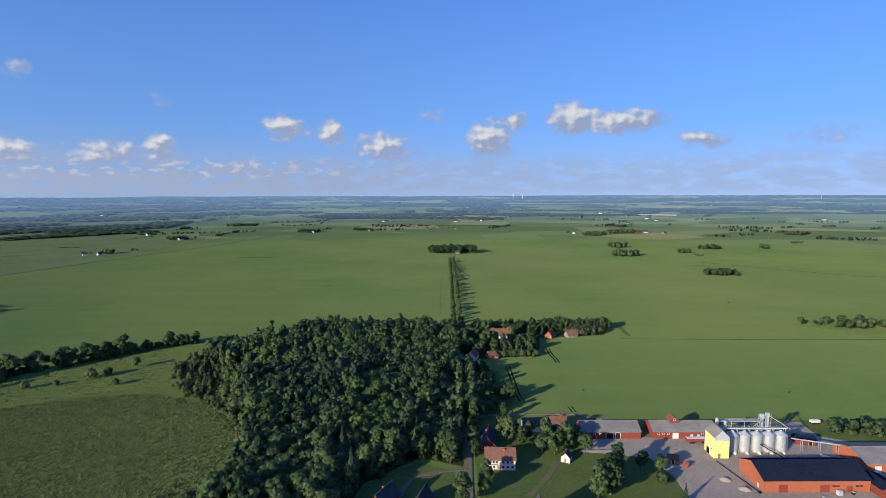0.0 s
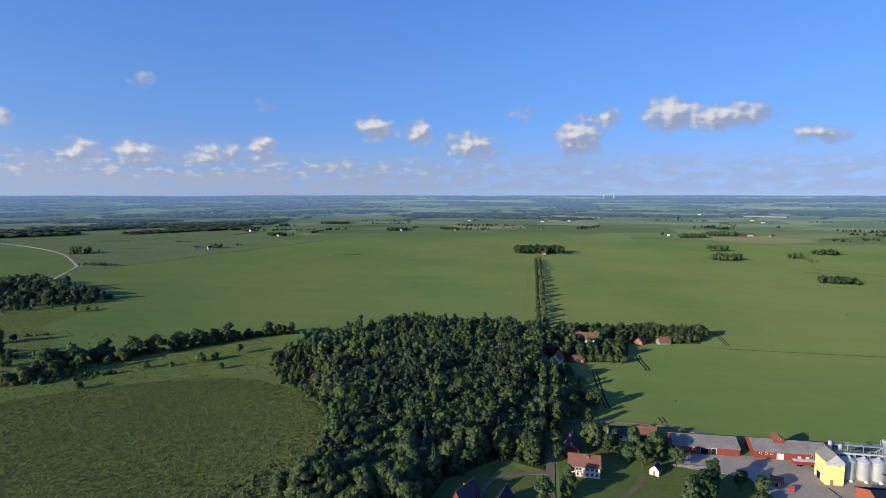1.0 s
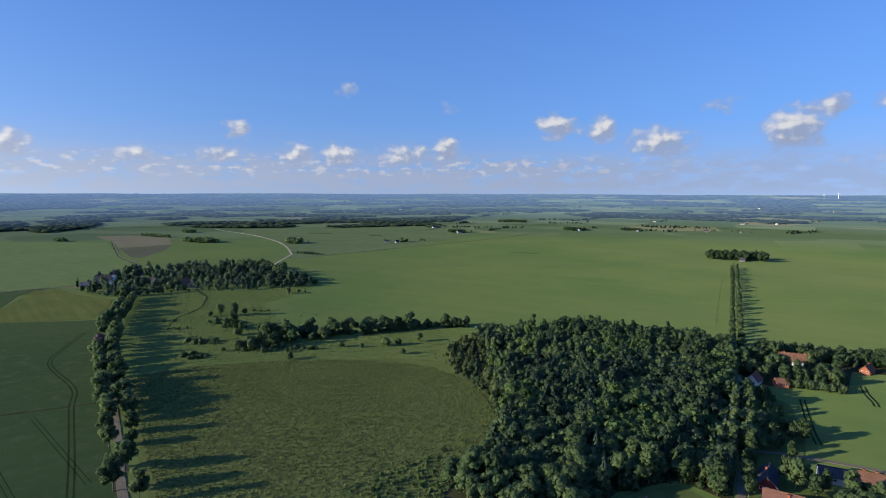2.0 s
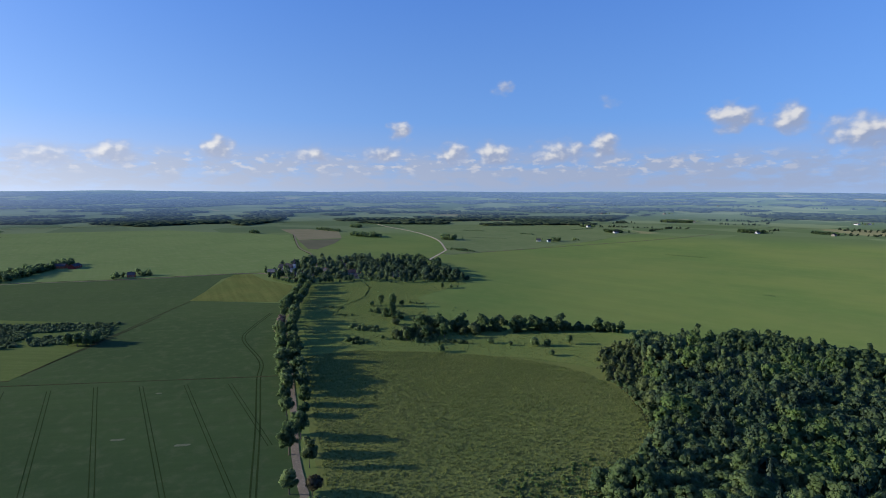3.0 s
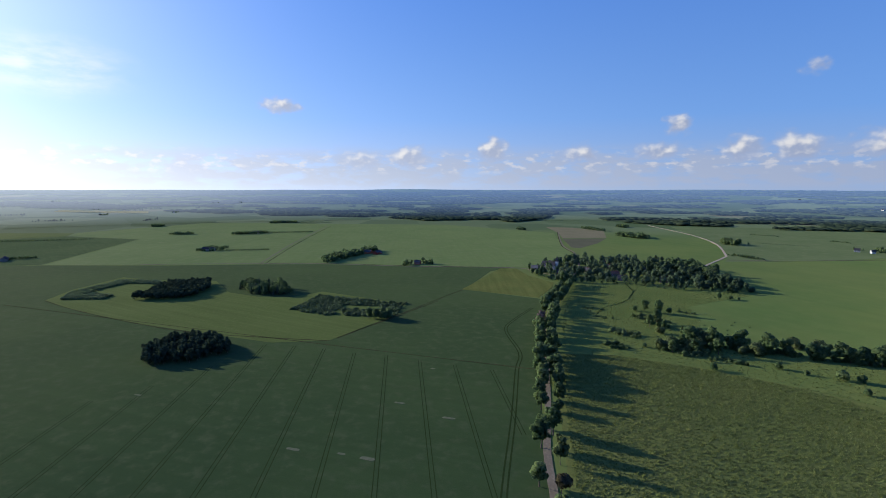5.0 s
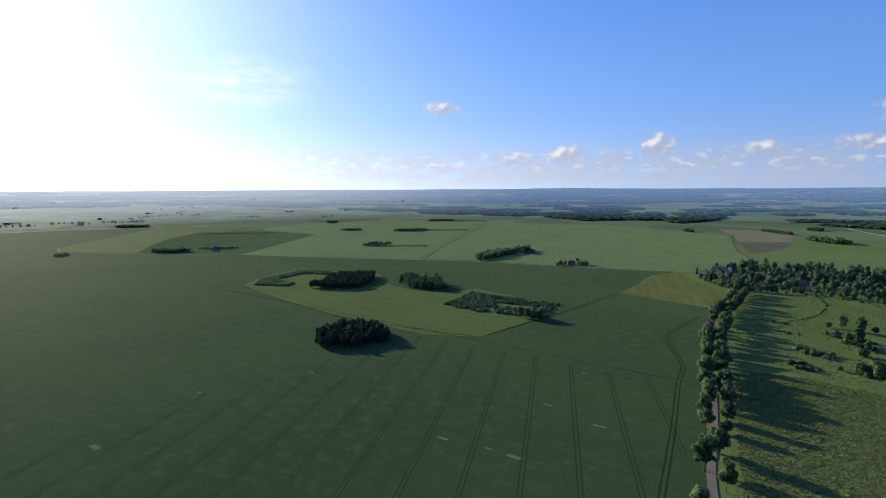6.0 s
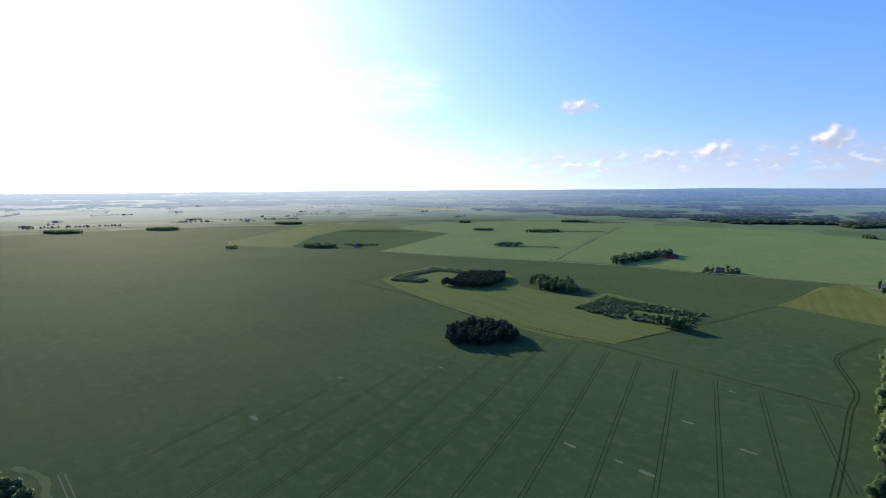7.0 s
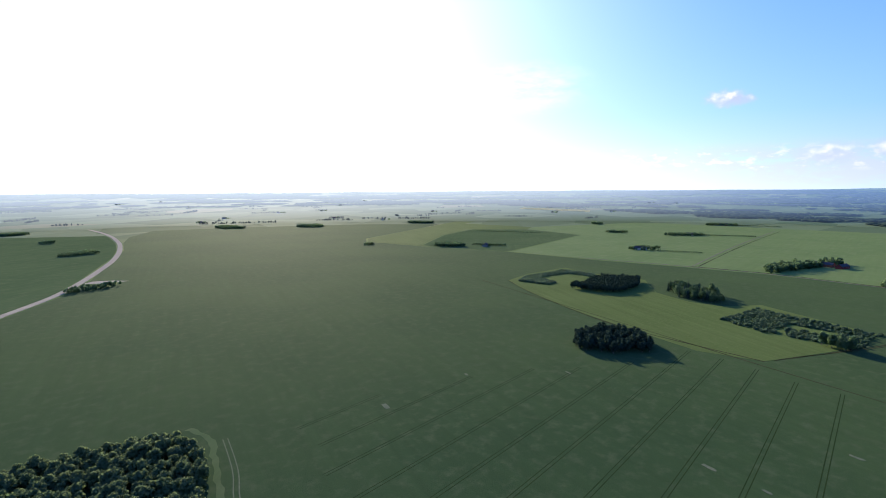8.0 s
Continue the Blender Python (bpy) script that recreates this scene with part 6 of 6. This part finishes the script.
def trailer(x, y, turn, label, body_mat, L=9.0, W=2.4, H=1.3):
    t = tagged(new("trailer"), label, "trailer")
    t.matrix_basis = pose(x, y, .2, 0, 0, turn)
    part("bed", box_mesh("bed", body_mat, (-L / 2, L / 2, -W / 2, W / 2, .9, .9 + H), (-L / 2 - .05, L / 2 + .05, -W / 2 - .05, W / 2 + .05, .85, 1.0)), t)
    part("cover", box_mesh("cover", TRIM, (-L / 2 + .1, L / 2 - .1, -W / 2 + .1, W / 2 - .1, .9 + H, 1.05 + H)), t)
    part("drawbar", box_mesh("drawbar", DARK, (L / 2, L / 2 + 1.3, -.1, .1, .55, .75)), t)
    for a in (-L * .32, -L * .2, L * .3):
        for b in (-W / 2 + .1, W / 2 - .1):
            part("wheel", mesh_of("wheel", [(.45 * math.cos(k * .5236), s, .45 + .45 * math.sin(k * .5236)) for s in (-.14, .14) for k in range(12)], [(k, (k + 1) % 12, 12 + (k + 1) % 12, 12 + k) for k in range(12)] + [tuple(range(12)), tuple(range(12, 24))], DARK), t, pose(a, b, 0))


trailer(117.0, 239.5, 2, "red and white farm trailer parked by a barn", RED)
trailer(186, 259.5, 4, "long white tank trailer on the verge", TRIM, 4.4, 1.8, 1.0)
for x, y, w, d, h, m, lab in ((151.5, 195.5, 1.8, 1.3, 1.5, GREY_SHEET, "pale steel bin beside the brick hall"), (157.0, 195.8, 1.0, .8, .8, DARK, "small dark crate beside the brick hall"), (143.5, 193.0, 1.2, .8, .6, DARK, "small dark crate on the yard")):
    t = tagged(new("bin"), lab, "bin")
    t.matrix_basis = pose(x, y, .2, 0, 0, 8)
    part("body", box_mesh("body", m, (-w / 2, w / 2, -d / 2, d / 2, 0, h)), t)
    part("lid", box_mesh("lid", GREY_SHEET, (-w / 2 - .05, w / 2 + .05, -d / 2 - .05, d / 2 + .05, h, h + .12)), t)
for x, y in ((165.5, 224.5), (166.9, 224.0)):
    n = 12
    t = tagged(new("gas_tank"), "small white tank lying on the yard", "tank", "small white tanks")
    t.matrix_basis = pose(x, y, .2, 0, 0, -50)
    part("vessel", mesh_of("vessel", [(s, q * math.cos(2 * math.pi * k / n), .75 + q * math.sin(2 * math.pi * k / n)) for s, q in ((-1.1, .2), (-.9, .5), (.9, .5), (1.1, .2)) for k in range(n)], [(j * n + k, j * n + (k + 1) % n, (j + 1) * n + (k + 1) % n, (j + 1) * n + k) for j in range(3) for k in range(n)] + [tuple(range(n)), tuple(range(3 * n, 4 * n))], TRIM, True), t)
    part("foot", box_mesh("foot", GREY_SHEET, (-.7, -.5, -.3, .3, 0, .4), (.5, .7, -.3, .3, 0, .4)), t)


def tube(name, label, a, b, q, mat, legs=2):
    """A straight pipe from a to b on trestles."""
    a, b = Vector(a), Vector(b)
    t = tagged(new(name), label, "conveyor")
    way = (b - a).normalized()
    u = way.orthogonal().normalized()
    v = way.cross(u)
    part("pipe", mesh_of("pipe", [tuple(p + (u * math.cos(k * .7854) + v * math.sin(k * .7854)) * q) for p in (a, b) for k in range(8)], [(k, (k + 1) % 8, 8 + (k + 1) % 8, 8 + k) for k in range(8)] + [tuple(range(7, -1, -1)), tuple(range(8, 16))], mat), t)
    for k in range(legs):
        p = a.lerp(b, (k + .6) / legs)
        part("trestle", box_mesh("trestle", mat, (p.x - .5, p.x - .4, p.y - .05, p.y + .05, .1, p.z), (p.x + .4, p.x + .5, p.y - .05, p.y + .05, .1, p.z), (p.x - .5, p.x + .5, p.y - .05, p.y + .05, p.z - .35, p.z - .2)), t)
    part("hopper", box_mesh("hopper", mat, (b.x - .5, b.x + .5, b.y - .5, b.y + .5, max(.1, b.z - .6), b.z + .2)), t)


tube("grain_auger", "dark grain auger leaning down from the silos", (139.5, 227.5, 5.0), (148.0, 221.5, .8), .22, DARK)
tube("grain_auger", "pale grain pipe lying on the yard", (145, 224, 1.6), (148.5, 218.5, .8), .2, TRIM, 1)
tube("conveyor_pipe", "long pale conveyor pipe between silos and hall", (155.5, 231.0, 6.0), (176, 226.0, 4.8), .3, STEEL, 3)
tube("drain_pipe", "low dark pipe along the yard", (117.5, 221.5, .4), (121.8, 197.0, .4), .14, DARK, 4)
for k in range(4):
    x = 178 + 6.5 * k
    tagged(new("roof_light", box_mesh("roof_light", TRIM, (-.5, .5, -.6, .6, -.1, .18))), "small white roof light on grey roof", "roof light", "roof lights of the grain hall").matrix_basis = pose(x, 216.2, 5.48, 16.4, 0, 0)

wall = tagged(new("garden_wall"), "low grey stone wall between lawn and yard", "wall")
for k in range(9):
    part("block", box_mesh("block", SLATE, (61 + 1.6 * k, 62.52 + 1.6 * k, 230.2, 230.6, .05, .95 + .05 * (k % 3)), (60.98 + 1.6 * k, 62.54 + 1.6 * k, 230.15, 230.65, .95 + .05 * (k % 3), 1.05 + .05 * (k % 3))), wall)


def turbine(x, y, h, turn):
    z0 = land_height(math.hypot(x, y))
    t = tagged(new("wind_turbine"), "white wind turbine on the far horizon", "wind turbine", "far wind turbines")
    t.matrix_basis = pose(x, y, z0, 0, 0, math.degrees(math.atan2(y, x)) + 90)
    part("tower", mesh_of("tower", [(q * math.cos(k * .785), q * math.sin(k * .785), z) for z, q in ((-3, 2.2), (h, 1.2)) for k in range(8)], [(k, (k + 1) % 8, 8 + (k + 1) % 8, 8 + k) for k in range(8)], TRIM), t)
    part("nacelle", box_mesh("nacelle", TRIM, (-1.4, 1.4, -4, 3, h - 1.2, h + 1.6)), t)
    for k in range(3):
        part("blade", mesh_of("blade", [(-.9, -4.6, 0), (.9, -4.3, 0), (.2, -4.4, h * .52), (-.2, -4.5, h * .52), (0, -4.2, 0), (0, -4.3, h * .5)], [(0, 1, 2, 3), (0, 4, 5, 3), (4, 1, 2, 5)], TRIM), t, pose(0, 0, h, 0, turn + 120 * k, 0))


for x, y, h, a in ((580, 4464, 34, 10), (658, 4451, 34, 50), (2560, 3650, 19, 25), (2860, 3420, 19, 80), (2960, 3330, 17, 40)):
    turbine(x, y, h, a)


# ---- leafy tufts of the meadow ----
def tufts(name, label, poly, step, size, mat, seed, z):
    r = np.random.RandomState(seed)
    p = spread(poly, step, seed, .5)
    n = len(p)
    s = size * r.uniform(.4, 1.5, n)
    vs = []
    for k in range(6):
        a = r.uniform(0, 6.283, n)
        lean = s * r.uniform(.3, .9, n)
        w = s * r.uniform(.25, .5, n)
        x, y = p[:, 0] + r.normal(size=n) * s * .35, p[:, 1] + r.normal(size=n) * s * .35
        cx, cy = np.cos(a), np.sin(a)
        vs.append(np.stack([np.stack([x - cy * w, y + cx * w, np.full(n, z - .05)], 1), np.stack([x + cy * w, y - cx * w, np.full(n, z - .05)], 1), np.stack([x + cx * lean, y + cy * lean, z + s * r.uniform(.45, .9, n)], 1)], 1))
    v = np.concatenate(vs, 0).reshape(-1, 3)
    tagged(new(name, mesh_fast(name, v, np.arange(len(v)).reshape(-1, 3), mat)), label, "tufts", kind="stuff")


TUFT = material("leafy tufts", ((.118, .152, .044), (.142, .17, .052), (.164, .182, .064)), (.02, .3), .9, through_light=.25, per_piece=.14)
tufts("meadow_tufts", "leafy tufts covering a rough meadow", [(-120, 96), (-172, 112), (-253, 156), (-322, 196), (-309, 229), (-266, 266), (-232, 287), (-197, 301), (-165, 303), (-130, 289), (-102, 267), (-88, 240), (-90, 150)], 1.35, .68, TUFT, 400, .14)
tufts("pasture_grass", "uneven tussocks of a pasture", [(-325, 198), (-380, 230), (-450, 275), (-568, 358), (-540, 418), (-500, 434), (-452, 498), (-442, 498), (-430, 440), (-420, 395), (-374, 366), (-332, 322), (-320, 304), (-282, 334), (-217, 400), (-170, 345), (-160, 318), (-232, 290), (-266, 269), (-309, 231)], 2.6, .6, TUFT, 401, .10)
